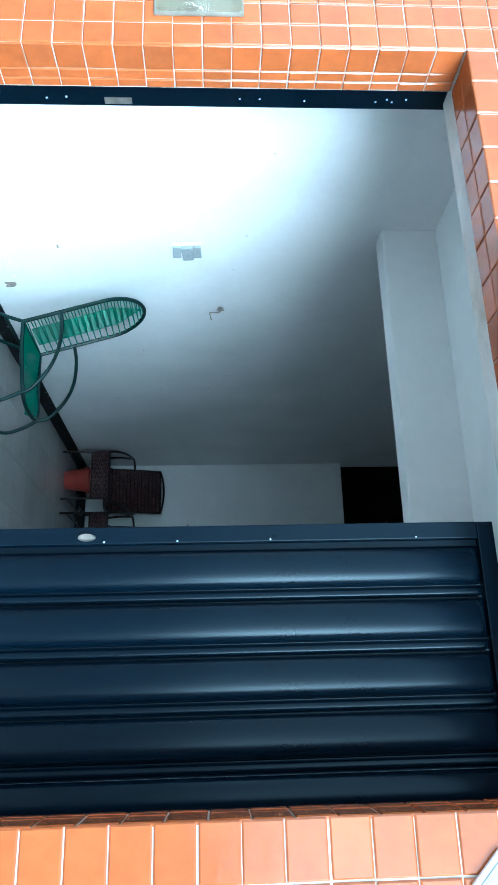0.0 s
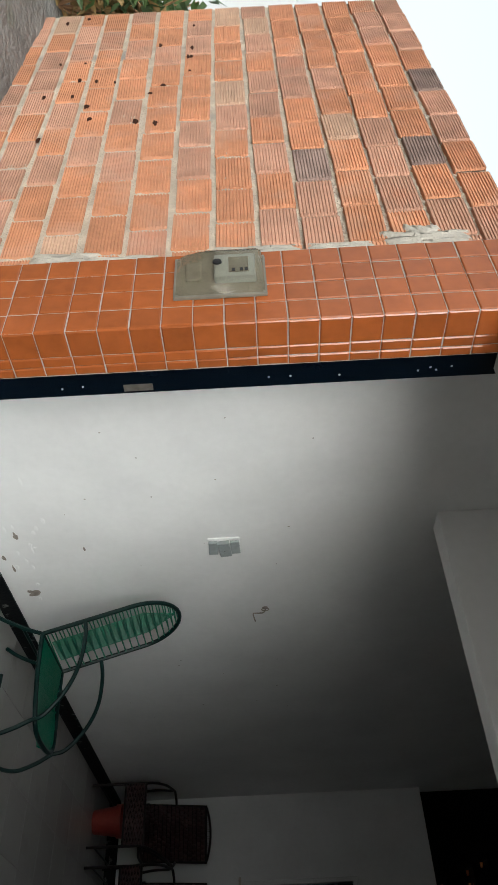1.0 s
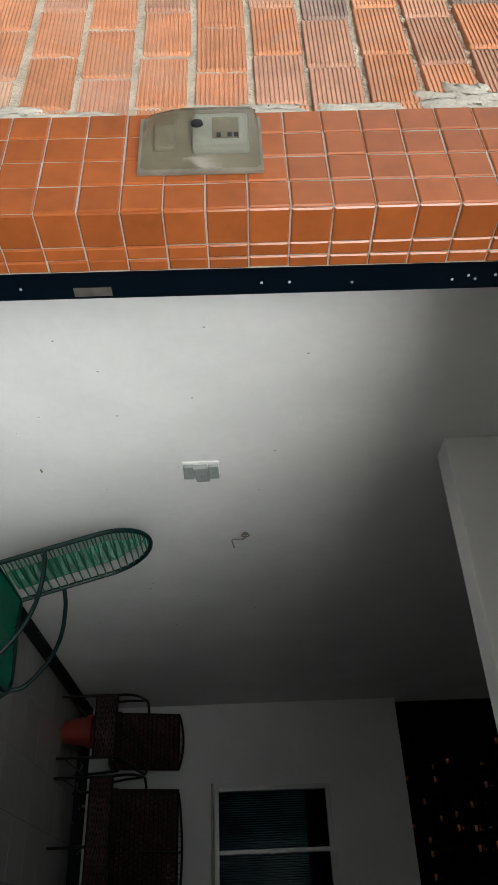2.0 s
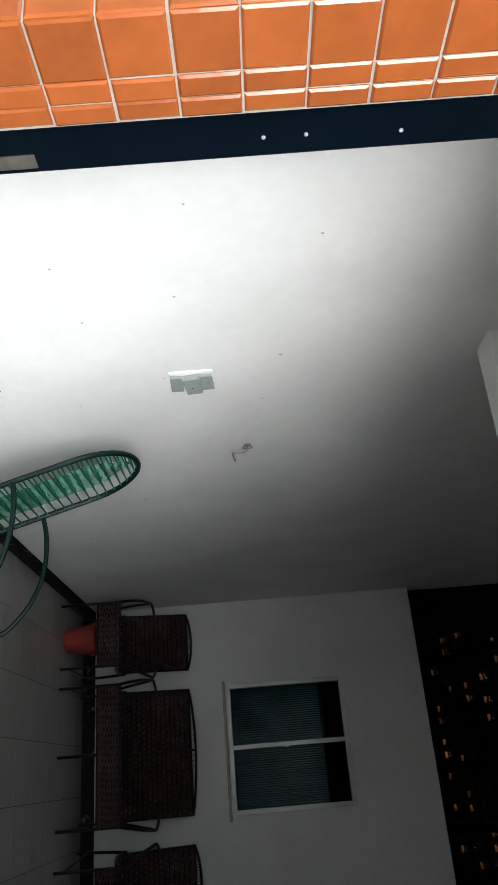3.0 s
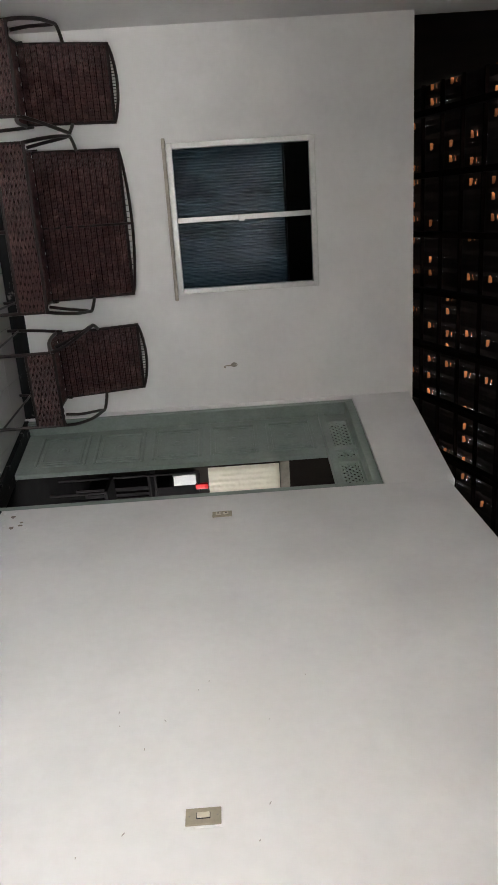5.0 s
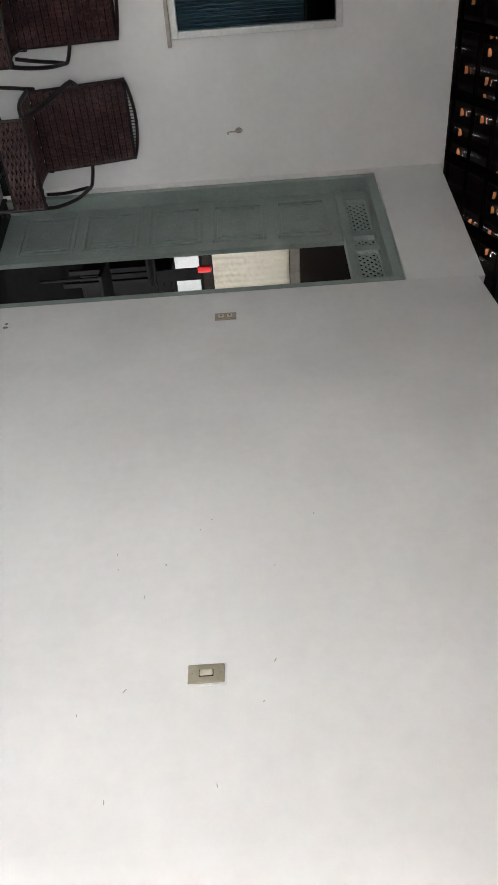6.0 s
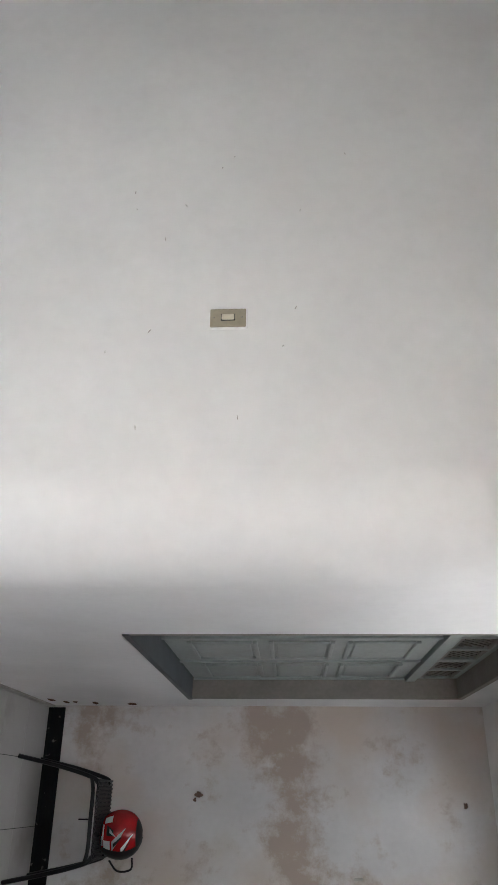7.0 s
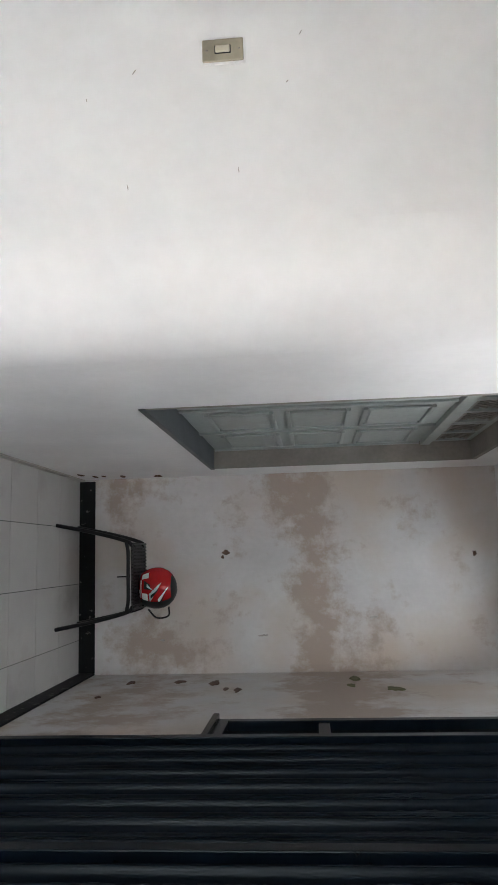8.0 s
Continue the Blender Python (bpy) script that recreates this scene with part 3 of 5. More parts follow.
def lattice(parent, x0, x1, z0, z1, depth, mat=DOORGREEN):
    """A framed diagonal grille."""
    g = part("grille_frame", box(x0, x1, depth, depth + 0.03, z0, z0 + 0.015), mat, parent)
    box_top = part("grille_frame", box(x0, x1, depth, depth + 0.03, z1 - 0.015, z1), mat, parent)
    z0, z1 = z0 + 0.015, z1 - 0.015
    for sign in (1, -1):
        bm = bmesh.new()
        step = 0.043
        c = -(z1 - z0)
        while c < (x1 - x0) + (z1 - z0):
            pts = []
            for z in np.linspace(z0, z1, 9):
                x = (x0 + c + (z - z0)) if sign > 0 else (x1 - c - (z - z0))
                if x0 <= x <= x1:
                    pts.append((x, depth + (0.010 if sign > 0 else 0.020), z))
            if len(pts) > 1:
                tube([pts[0], pts[-1]], 0.0066, bm, 4)
            c += step
        tagged(part("grille", bm, mat, parent), kind="stuff")


# ---- green door ----
door = thing("door_1", "sage green panelled double door, one leaf open", "door", kind="structure", m=DOORM)
part("jamb", box(-0.074, -0.034, 0.004, 0.17, 0.03, 2.41, 0.004), DOORGREEN, door)
part("jamb", box(DL - 0.045, DL - 0.004, 0.004, 0.17, 0.03, 2.41, 0.004), DOORGREEN, door)
part("head", box(-0.034, DL - 0.045, 0.004, 0.17, 2.350, 2.41, 0.004), DOORGREEN, door)
part("transom", box(-0.034, DL - 0.045, 0.085, 0.15, 2.150, 2.195, 0.006), DOORGREEN, door)
panel_leaf("door_leaf", 0.535, 0.032, 2.147, [(0.145 + 0.402 * k, 0.50 + 0.396 * k) for k in range(5)], 0.10, door, -0.032, 0.075, True)
tz0, tz1 = 2.195, 2.350
for x0, x1 in ((-0.034, 0.07), (0.413, 0.465), (0.56, 0.616), (0.934, DL - 0.045)):
    part("transom_stile", box(x0, x1, 0.10, 0.14, tz0, tz1, 0.003), DOORGREEN, door)
for x0, x1 in ((0.07, 0.413), (0.465, 0.56), (0.616, 0.934)):
    lattice(door, x0, x1, tz0, tz1, 0.105)
opened = panel_leaf("door_leaf", 0.48, 0.032, 2.147, [(0.145 + 0.402 * k, 0.50 + 0.396 * k) for k in range(5)], 0.0, door, 0.0, 0.075, True)
opened.matrix_basis = pose(DL - 0.05, 0.16, 0, 0, 0, 95)

# ---- shuttered window ----
shutter = thing("window_3", "sage green panelled shutters closed in a deep frame", "window", kind="structure", m=pose(2.354, YP, 0.933))
SW, SH = 1.887, 1.588
part("window_sill", box(0, SW, -0.004, 0.19, 0.0, 0.025, 0.003), SLATE, shutter)
part("head", box(0, SW, 0.0, 0.19, SH - 0.03, SH, 0.003), REVEAL, shutter)
for x in (0, SW - 0.03):
    part("jamb", box(x, x + 0.03, 0.0, 0.19, 0.025, SH - 0.03, 0.003), REVEAL, shutter)
part("transom", box(0.03, SW - 0.03, 0.095, 0.145, 1.262, 1.318, 0.004), SHUTTER, shutter)
lw = (SW - 0.06) / 3
for k in range(3):
    x0, x1 = 0.033 + k * lw, 0.033 + (k + 1) * lw - 0.006
    panel_leaf("shutter_leaf", lw - 0.006, 0.03, 1.259, [(0.13, 0.45), (0.50, 0.80), (0.855, 1.18)], 0.116, shutter, x0, 0.09, False, SHUTTER)
    part("cover_strip", box(x1 - 0.012, x1 + 0.014, 0.104, 0.118, 0.032, 1.257, 0.003), SHUTTER, shutter)
    part("transom_rail", box(x0, x1, 0.112, 0.146, 1.318, 1.345, 0.003), SHUTTER, shutter)
    part("transom_rail", box(x0, x1, 0.112, 0.146, SH - 0.06, SH - 0.03, 0.003), SHUTTER, shutter)
    for x in (x0, (x0 + x1) / 2 - 0.02, x1 - 0.04):
        part("transom_stile", box(x, x + 0.04, 0.112, 0.146, 1.345, SH - 0.06, 0.003), SHUTTER, shutter)
    part("back_panel", box(x0, x1, 0.150, 0.158, 1.318, SH - 0.03), REVEAL, shutter)
    for a, b in ((x0 + 0.04, (x0 + x1) / 2 - 0.02), ((x0 + x1) / 2 + 0.02, x1 - 0.04)):
        lattice(shutter, a, b, 1.345, SH - 0.06, 0.114, REVEAL)


# ---- wicker seats ----
def weave(x0, x1, place, v0, v1, strands, stakes, together, r=0.0052, amp=0.008, proud=0.0):
    """Woven strands in a sheet, passing over and under the stakes; place(u, v, lift) gives the point."""
    bm = bmesh.new()
    rnd = random.Random(strands * 31 + stakes)
    for k in range(strands):
        v = v0 + (v1 - v0) * ((k // together + 0.5) * together + (k % together - (together - 1) / 2) * 0.86) / strands
        pts = []
        n = stakes * 4
        slip = rnd.uniform(-0.2, 0.2)
        for i in range(n + 1):
            u = x0 + (x1 - x0) * i / n
            lift = proud + amp * math.cos((i / 4 + slip) * math.pi) * (1 if k // together % 2 else -1)
            pts.append(place(u, v + rnd.uniform(-0.0009, 0.0009), lift))
        tube(pts, r * rnd.uniform(0.8, 1.1), bm, 5)
    return bm


def sheet(x0, x1, place, v0, v1, lift, n=24):
    """A thin closed skin behind the strands."""
    bm = bmesh.new()
    rows = [[[bm.verts.new(place(u, v0 + (v1 - v0) * k / n, d)) for u in (x0, x1)] for k in range(n + 1)] for d in (lift, lift - 0.006)]
    for r in rows:
        for p, q in zip(r, r[1:]):
            bm.faces.new((p[0], p[1], q[1], q[0]))
    for k in range(n):
        for e in (0, 1):
            bm.faces.new((rows[0][k][e], rows[0][k + 1][e], rows[1][k + 1][e], rows[1][k][e]))
    for k in (0, n):
        bm.faces.new((rows[0][k][0], rows[0][k][1], rows[1][k][1], rows[1][k][0]))
    return bm


def wicker_seat(w, label, category, m, seats=1):
    """A woven armchair or settee facing -y, its feet at z = 0."""
    ob = thing("wicker_armchair" if seats == 1 else "wicker_settee", label, category, "wicker porch seats", m=m)
    h = w / 2
    for sx in (-1, 1):
        x = sx * h
        part("leg", tube(curve([(x, -0.345, 0.0), (x, -0.340, 0.25), (x, -0.335, 0.44)]), 0.011), TUBE, ob)
        part("leg", tube(curve([(x, 0.345, 0.0), (x, 0.30, 0.20), (x, 0.22, 0.40)]), 0.011), TUBE, ob)
        part("armrest", tube(curve([(x, -0.335, 0.44), (x + sx * 0.02, -0.27, 0.515), (x + sx * 0.045, -0.12, 0.59), (x + sx * 0.058, 0.04, 0.630),
                                    (x + sx * 0.060, 0.085, 0.640), (x + sx * 0.050, 0.115, 0.645), (x + sx * 0.015, 0.20, 0.645), (x - sx * 0.008, 0.262, 0.640)], 5), 0.011), TUBE, ob)
        part("arm_brace", tube(curve([(x - sx * 0.01, -0.16, 0.43), (x + sx * 0.015, -0.10, 0.515), (x + sx * 0.042, 0.01, 0.59), (x + sx * 0.057, 0.07, 0.625)], 5), 0.010), TUBE, ob)
        part("back_post", tube(curve([(x - sx * 0.012, 0.20, 0.36), (x - sx * 0.012, 0.255, 0.62), (x - sx * 0.012, 0.325, 0.905)]), 0.011), TUBE, ob)
    for k in range(1, seats):
        x = -h + w * k / seats
        part("leg", tube([(x, -0.345, 0.0), (x, -0.335, 0.29)], 0.011), TUBE, ob)
        part("back_post", tube(curve([(x, 0.196, 0.36), (x, 0.250, 0.62), (x, 0.320, 0.935)]), 0.008), TUBE, ob)
    part("front_rail", tube([(-h, -0.338, 0.285), (h, -0.338, 0.285)], 0.010), TUBE, ob)
    part("front_rail", tube([(-h, -0.338, 0.452), (h, -0.338, 0.452)], 0.010), TUBE, ob)
    part("side_rail", tube([(-h, -0.33, 0.06), (-h, 0.33, 0.08)], 0.007), TUBE, ob)
    part("side_rail", tube([(h, -0.33, 0.06), (h, 0.33, 0.08)], 0.007), TUBE, ob)
    n = 11 * seats

    def front_at(u, v, lift):
        return (u, -0.338 - lift, 0.288 + v)

    def seat_at(u, v, lift):
        return (u, -0.325 + v, 0.452 + lift - 0.09 * (v / 0.53) - 0.035 * math.sin(v / 0.53 * math.pi))

    def back_at(u, v, lift):
        t = v / 0.53
        return (u, 0.195 + 0.115 * t + 0.018 * t * t - lift, 0.370 + v)

    # dark skins added behind the strands deepen the gaps by colour
    part("front_core", sheet(-h + 0.004, h - 0.004, front_at, 0.0, 0.16, 0.001, 2), WEAVE_SHADE, ob)
    tagged(part("front_apron", weave(-h + 0.004, h - 0.004, front_at, 0.006, 0.158, 13, n, 1, 0.0058, 0.0065, 0.002), WICKER, ob), kind="stuff")
    part("seat_core", sheet(-h + 0.006, h - 0.006, seat_at, 0.0, 0.53, 0.001), WEAVE_SHADE, ob)
    tagged(part("seat", weave(-h + 0.006, h - 0.006, seat_at, 0.0, 0.53, 42, n, 1), WICKER, ob), kind="stuff")
    for x in (-h + 0.004, h - 0.004):
        part("seat_rail", tube([seat_at(x, v, 0.0) for v in np.linspace(0.0, 0.53, 16)], 0.012), TUBE, ob)
    part("back_core", sheet(-h + 0.014, h - 0.014, back_at, 0.0, 0.525, 0.001, 8), WEAVE_SHADE, ob)
    tagged(part("backrest", weave(-h + 0.012, h - 0.012, back_at, 0.004, 0.524, 42, 2 * n, 3, 0.0060, 0.0055, 0.0028), WICKER, ob), kind="stuff")
    part("top_rail", tube([(-h + 0.002, 0.328, 0.902), (h - 0.002, 0.328, 0.902)], 0.010), TUBE, ob)
    arc = [(-h + 0.012 + (w - 0.024) * i / 24, 0.330, 0.902 + 0.040 * math.sin(i / 24 * math.pi) ** 0.75) for i in range(25)]
    part("top_arch", tube(arc, 0.010), TUBE, ob)
    bm = bmesh.new()
    for i in range(2, 23):
        tube([(arc[i][0], 0.329, 0.902), arc[i]], 0.0028, bm, 4)
    tagged(part("top_grille", bm, TUBE, ob), kind="stuff")
    return ob


wicker_seat(0.475, "dark brown woven wicker armchair on thin metal legs", "armchair", pose(-0.985, 5.425, 0))
wicker_seat(0.95, "dark brown woven wicker two-seat settee under the window", "settee", pose(-0.13, 5.425, 0), 2)
wicker_seat(0.475, "dark brown woven wicker armchair turned beside the door", "armchair", pose(0.80, 5.43, 0, 0, 0, 5))

pot = part("flower_pot", lathe([(0.0, 0.004), (0.088, 0.0), (0.092, 0.006), (0.118, 0.195), (0.128, 0.195), (0.131, 0.24), (0.124, 0.242), (0.118, 0.20), (0.09, 0.02), (0.0, 0.018)], 32), TERRA, smooth=False)
tagged(pot, "red-brown plastic flower pot under a wicker chair", "flower pot")
pot.matrix_world = pose(-0.985, 5.26, 0)

# ---- green cord chair ----
cord_chair = thing("cord_chair", "green plastic cord chair with a tall rounded back", "chair")
gy0, gy1 = 2.06, 2.50
gc = (gy0 + gy1) / 2


def back_line(s):
    """Outline of the back, s from 0 at the lower near corner over the top to 1."""
    half = (gy1 - gy0) / 2
    straight, arc_len = 0.46, math.pi * half
    total = 2 * straight + arc_len
    d = s * total
    if d < straight:
        y, hgt = gc - half, d
    elif d < straight + arc_len:
        a = (d - straight) / half
        y, hgt = gc - half * math.cos(a), straight + half * math.sin(a)
    else:
        y, hgt = gc + half, total - d
    t = hgt / 0.68
    return Vector((-0.99 - 0.20 * t, y, 0.36 + 0.68 * t))


part("back_frame", tube([back_line(k / 60) for k in range(61)], 0.012), GREENTUBE, cord_chair)
seat_line = curve([(-0.99, gy0, 0.36), (-0.79, gy0 + 0.005, 0.365), (-0.58, gy0 + 0.03, 0.38), (-0.51, gy0 + 0.09, 0.383), (-0.495, gc, 0.383),
                   (-0.51, gy1 - 0.09, 0.383), (-0.58, gy1 - 0.03, 0.38), (-0.79, gy1 - 0.005, 0.365), (-0.99, gy1, 0.36)], 5)
part("seat_frame", tube(seat_line, 0.012), GREENTUBE, cord_chair)
part("cross_bar", tube([(-0.99, gy0, 0.36), (-0.99, gy1, 0.36)], 0.010), GREENTUBE, cord_chair)
bm = bmesh.new()
for k in range(1, 42):
    s = k / 84
    a, b = back_line(s), back_line(1 - s + (0.008 if k % 2 else -0.006))
    tube([a, (a + b) / 2 + Vector((0.004, 0, 0)), b], 0.0036, bm, 5)
tagged(part("back_cording", bm, CORD, cord_chair, "bright green plastic cords"), kind="stuff")
bm = bmesh.new()
for k in range(34):
    y = gc + (k - 16.5) / 34 * 0.21
    top = 0.36 + 0.66 * (1 - abs(k - 16.5) / 70)
    tube([(-1.002, y, 0.38), (-1.099, y, 0.70), (-1.003 - 0.20 * (top - 0.36) / 0.68, y, top)], 0.0027, bm, 5)
tagged(part("back_band", bm, CORD, cord_chair, "bright green band of upright cords"), kind="stuff")
bm = bmesh.new()
n = len(seat_line)
for k in range(1, n // 2):
    a, b = Vector(seat_line[k]), Vector(seat_line[n - 1 - k])
    tube([a, (a + b) / 2 + Vector((0, 0, -0.03)), b], 0.003, bm, 5)
for k in range(60):
    y = gy0 + 0.02 + (gy1 - gy0 - 0.04) * k / 59
    end = -0.515 - 0.10 * max(0, (abs(y - gc) - 0.10) / 0.10) ** 2
    tube([(-0.985, y, 0.362), (-0.78, y, 0.352), (end, y, 0.38)], 0.0032, bm, 4)
tagged(part("seat_cording", bm, CORD, cord_chair, "dark green plastic cord seat"), kind="stuff")
for y, out in ((gy0, -1), (gy1, 1)):
    part("armrest", tube(curve([(-1.055, y, 0.575), (-0.95, y + out * 0.015, 0.59), (-0.80, y + out * 0.025, 0.58), (-0.67, y + out * 0.02, 0.53),
                                (-0.56, y + out * 0.01, 0.44), (-0.535, y, 0.37)]), 0.011), GREENTUBE, cord_chair)
    part("front_leg", tube(curve([(-0.535, y, 0.37), (-0.49, y + out * 0.01, 0.28), (-0.465, y + out * 0.015, 0.17), (-0.52, y + out * 0.015, 0.05),
                                  (-0.69, y + out * 0.015, 0.012), (-1.0, y + out * 0.015, 0.012)]), 0.011), GREENTUBE, cord_chair)
    part("rear_leg", tube(curve([(-0.99, y, 0.36), (-1.03, y, 0.25), (-1.10, y + out * 0.01, 0.10), (-1.16, y + out * 0.02, 0.012)]), 0.011), GREENTUBE, cord_chair)
part("stretcher", tube([(-1.03, gy0, 0.25), (-1.03, gy1, 0.25)], 0.009), GREENTUBE, cord_chair)

# ---- stool and helmet ----
stool = thing("tube_stool", "black tube stool with a perforated seat by the wall", "stool")
for y0, y1, yf in ((1.10, 1.13, 1.235), (0.74, 0.71, 0.62)):
    part("leg", tube(curve([(4.15, yf, 0.0), (4.165, (yf + y1) / 2, 0.24), (4.18, y1, 0.42), (4.20, y0, 0.455), (4.28, y0 - 0.0, 0.462)]), 0.012), RUBBER, stool)
    part("leg", tube(curve([(4.56, yf, 0.0), (4.55, (yf + y1) / 2, 0.24), (4.53, y1, 0.42), (4.50, y0, 0.455), (4.42, y0, 0.462)]), 0.012), RUBBER, stool)
part("front_bar", tube(curve([(4.18, 1.13, 0.42), (4.17, 1.06, 0.435), (4.17, 0.92, 0.435), (4.17, 0.78, 0.435), (4.18, 0.71, 0.42)]), 0.011), RUBBER, stool)
part("rear_bar", tube([(4.53, 1.13, 0.42), (4.53, 0.71, 0.42)], 0.011), RUBBER, stool)
bm = bmesh.new()
for x in np.linspace(4.18, 4.52, 18):
    box(x - 0.006, x + 0.006, 0.72, 1.12, 0.453, 0.460, 0, bm)
for y in np.linspace(0.725, 1.115, 20):
    box(4.175, 4.525, y - 0.005, y + 0.005, 0.461, 0.466, 0, bm)
tagged(part("seat", bm, RUBBER, stool), kind="stuff")
part("pin", tube([(4.17, 0.92, 0.43), (4.17, 0.92, 0.37)], 0.004), RUBBER, stool)

helmet = thing("motorcycle_helmet", "red motorcycle helmet with white and silver graphics", "helmet", m=pose(4.34, 0.845, 0.470, 0, 0, 0) @ Matrix.Diagonal((0.9, 0.88, 0.9, 1)))
bm = bmesh.new()
bmesh.ops.create_uvsphere(bm, u_segments=36, v_segments=24, radius=1)
bmesh.ops.delete(bm, geom=[v for v in bm.verts if v.co.z < -0.72], context="VERTS")
for v in bm.verts:
    x, y, z = v.co
    v.co = Vector((x * 0.125, y * 0.140 * (1 + 0.08 * z), 0.105 + z * 0.145))
part("shell", bm, RED, helmet, "glossy red shell", smooth=True)


def on_shell(a, e, out=1.012):
    """A point over the shell at azimuth a and height angle e, degrees."""
    a, e = radians(a), radians(e)
    x, y, z = math.cos(a) * math.cos(e), math.sin(a) * math.cos(e), math.sin(e)
    return Vector((x * 0.125 * out, y * 0.140 * (1 + 0.08 * z) * out, 0.105 + z * 0.145 * out))


def decal(name, a0, a1, e0, e1, mat, skew=0.0, out=1.012, point=0.0):
    bm = bmesh.new()
    n = 8
    vs = [[bm.verts.new(on_shell(a0 + (a1 - a0) * ((i / n - 0.5) * (1 - point * j / n) + 0.5) + skew * j / n, e0 + (e1 - e0) * j / n, out)) for i in range(n + 1)] for j in range(n + 1)]
    for j in range(n):
        for i in range(n):
            bm.faces.new((vs[j][i], vs[j][i + 1], vs[j + 1][i + 1], vs[j + 1][i]))
    return part(name, bm, mat, helmet, smooth=True)


decal("sticker", 130, 150, -30, -10, WHITE)
decal("sticker", 195, 218, -30, -12, WHITE)
decal("stripe", 196, 222, -8, 24, SILVER, -44, 1.014, 0.9)
decal("stripe", 212, 228, 14, 44, WHITE, -42, 1.014, 0.9)
decal("stripe", 200, 210, -4, 16, RUBBER, -20, 1.018, 0.6)
decal("stripe", 218, 226, 20, 38, RUBBER, -24, 1.018, 0.8)
decal("stripe", 156, 182, -22, -4, RUBBER, 8, 1.012, 0.5)
decal("stripe", 166, 176, -14, 2, SILVER, 14, 1.016, 0.9)
decal("stripe", 184, 214, -38, -32, SILVER, 0, 1.013)
decal("stripe", 148, 190, -34, -30, WHITE, 6, 1.013)
decal("visor", 216, 330, -34, 84, RUBBER, 10, 1.03)
decal("peak", 110, 232, 52, 82, RUBBER, 0, 1.028)
decal("trim", 100, 260, -43, -36, RUBBER, 0, 1.02)
part("chin_strap", tube(curve([(-0.03, -0.13, 0.20), (-0.05, -0.19, 0.20), (-0.05, -0.20, 0.12), (-0.03, -0.145, 0.06)]), 0.006), RUBBER, helmet)

# ---- switches, hooks and small wall things ----
plate = thing("light_switch", "grey three-gang switch plate, crooked, on the white wall", "switch", m=pose(XL, 1.82, 1.323))
part("plate", box(0, 0.010, -0.072, 0.045, -0.083, 0.083, 0.004), PLASTER, plate, "painted-over back plate")
for k, (z, tilt) in enumerate(((-0.057, -2), (0.002, 6), (0.058, 2))):
    key = part("module", box(0.006, 0.034 if k == 1 else 0.024, -0.054, 0.060 if k == 1 else 0.050, -0.031 if k == 1 else -0.024, 0.031 if k == 1 else 0.024, 0.004), GREYPLATE, plate)
    key.location, key.rotation_euler = (0, 0, z), (radians(tilt), 0, 0)
dot = part("screw", lathe([(0.0, 0.002), (0.003, 0.0)], 8), RUBBER, plate)
dot.location, dot.rotation_euler = (0.034, 0.010, 0.002), (0, radians(90), 0)

old = thing("light_switch", "aged beige rocker switch on the white wall", "switch", m=pose(XR, 2.258, 1.364))
part("paint_rim", box(-0.0025, 0, -0.036, 0.035, -0.055, 0.056, 0.001), WHITE, old, "thick white paint round the plate")
part("plate", box(-0.008, -0.0015, -0.030, 0.030, -0.051, 0.051, 0.003), BEIGEPLATE, old)
part("rocker", box(-0.014, -0.006, -0.009, 0.009, -0.018, 0.018, 0.003), IVORY, old, "ivory rocker")
part("surround", box(-0.010, -0.007, -0.011, 0.011, -0.020, 0.020, 0.001), RUBBER, old)
for z in (-0.04, 0.04):
    s = part("screw", lathe([(0.0, 0.002), (0.003, 0.0)], 8), STEEL, old)
    s.location, s.rotation_euler = (-0.008, 0, z), (0, radians(-90), 0)

socket = thing("wall_socket", "beige double socket plate near the door", "socket", m=pose(XR, 4.42, 1.425))
part("plate", box(-0.008, 0, -0.035, 0.035, -0.055, 0.055, 0.003), BEIGEPLATE, socket)
for z in (-0.022, 0.022):
    part("outlet", box(-0.012, -0.006, -0.016, 0.016, z - 0.014, z + 0.014, 0.003), IVORY, socket)
    part("slot", box(-0.0128, -0.0115, -0.007, 0.007, z - 0.004, z + 0.004), RUBBER, socket)


def hook(m, label, bend=0.042):
    ob = thing("hammock_hook", label, "hook", "hammock hooks", m=m)
    part("base", lathe([(0.0, 0.006), (0.014, 0.005), (0.017, 0.0)], 14), STEEL, ob)
    part("arm", tube(curve([(0, 0, 0.0), (0, 0, 0.02), (0.0, 0.02, 0.034), (0.0, 0.06, 0.034), (0.008, 0.072, 0.036), (0.008 + bend, 0.062, 0.04)]), 0.004), STEEL, ob)
    part("eye", tube([(0.013 * math.cos(a), 0.022 * math.sin(a), 0.012) for a in np.linspace(0, math.tau, 13)[:-1]], 0.003, closed=True), STEEL, ob)
    return ob


hook(Matrix.Translation((XL, 2.478, 1.522)) @ Matrix(((0, 0, 1, 0), (1, 0, 0, 0), (0, -1, 0, 0), (0, 0, 0, 1))), "bent steel hook screwed into the white wall", 0.075)
hook(Matrix.Translation((0.90, YB, 1.56)) @ Matrix(((1, 0, 0, 0), (0, 0, -1, 0), (0, -1, 0, 0), (0, 0, 0, 1))), "small steel hook on the back wall", 0.004)

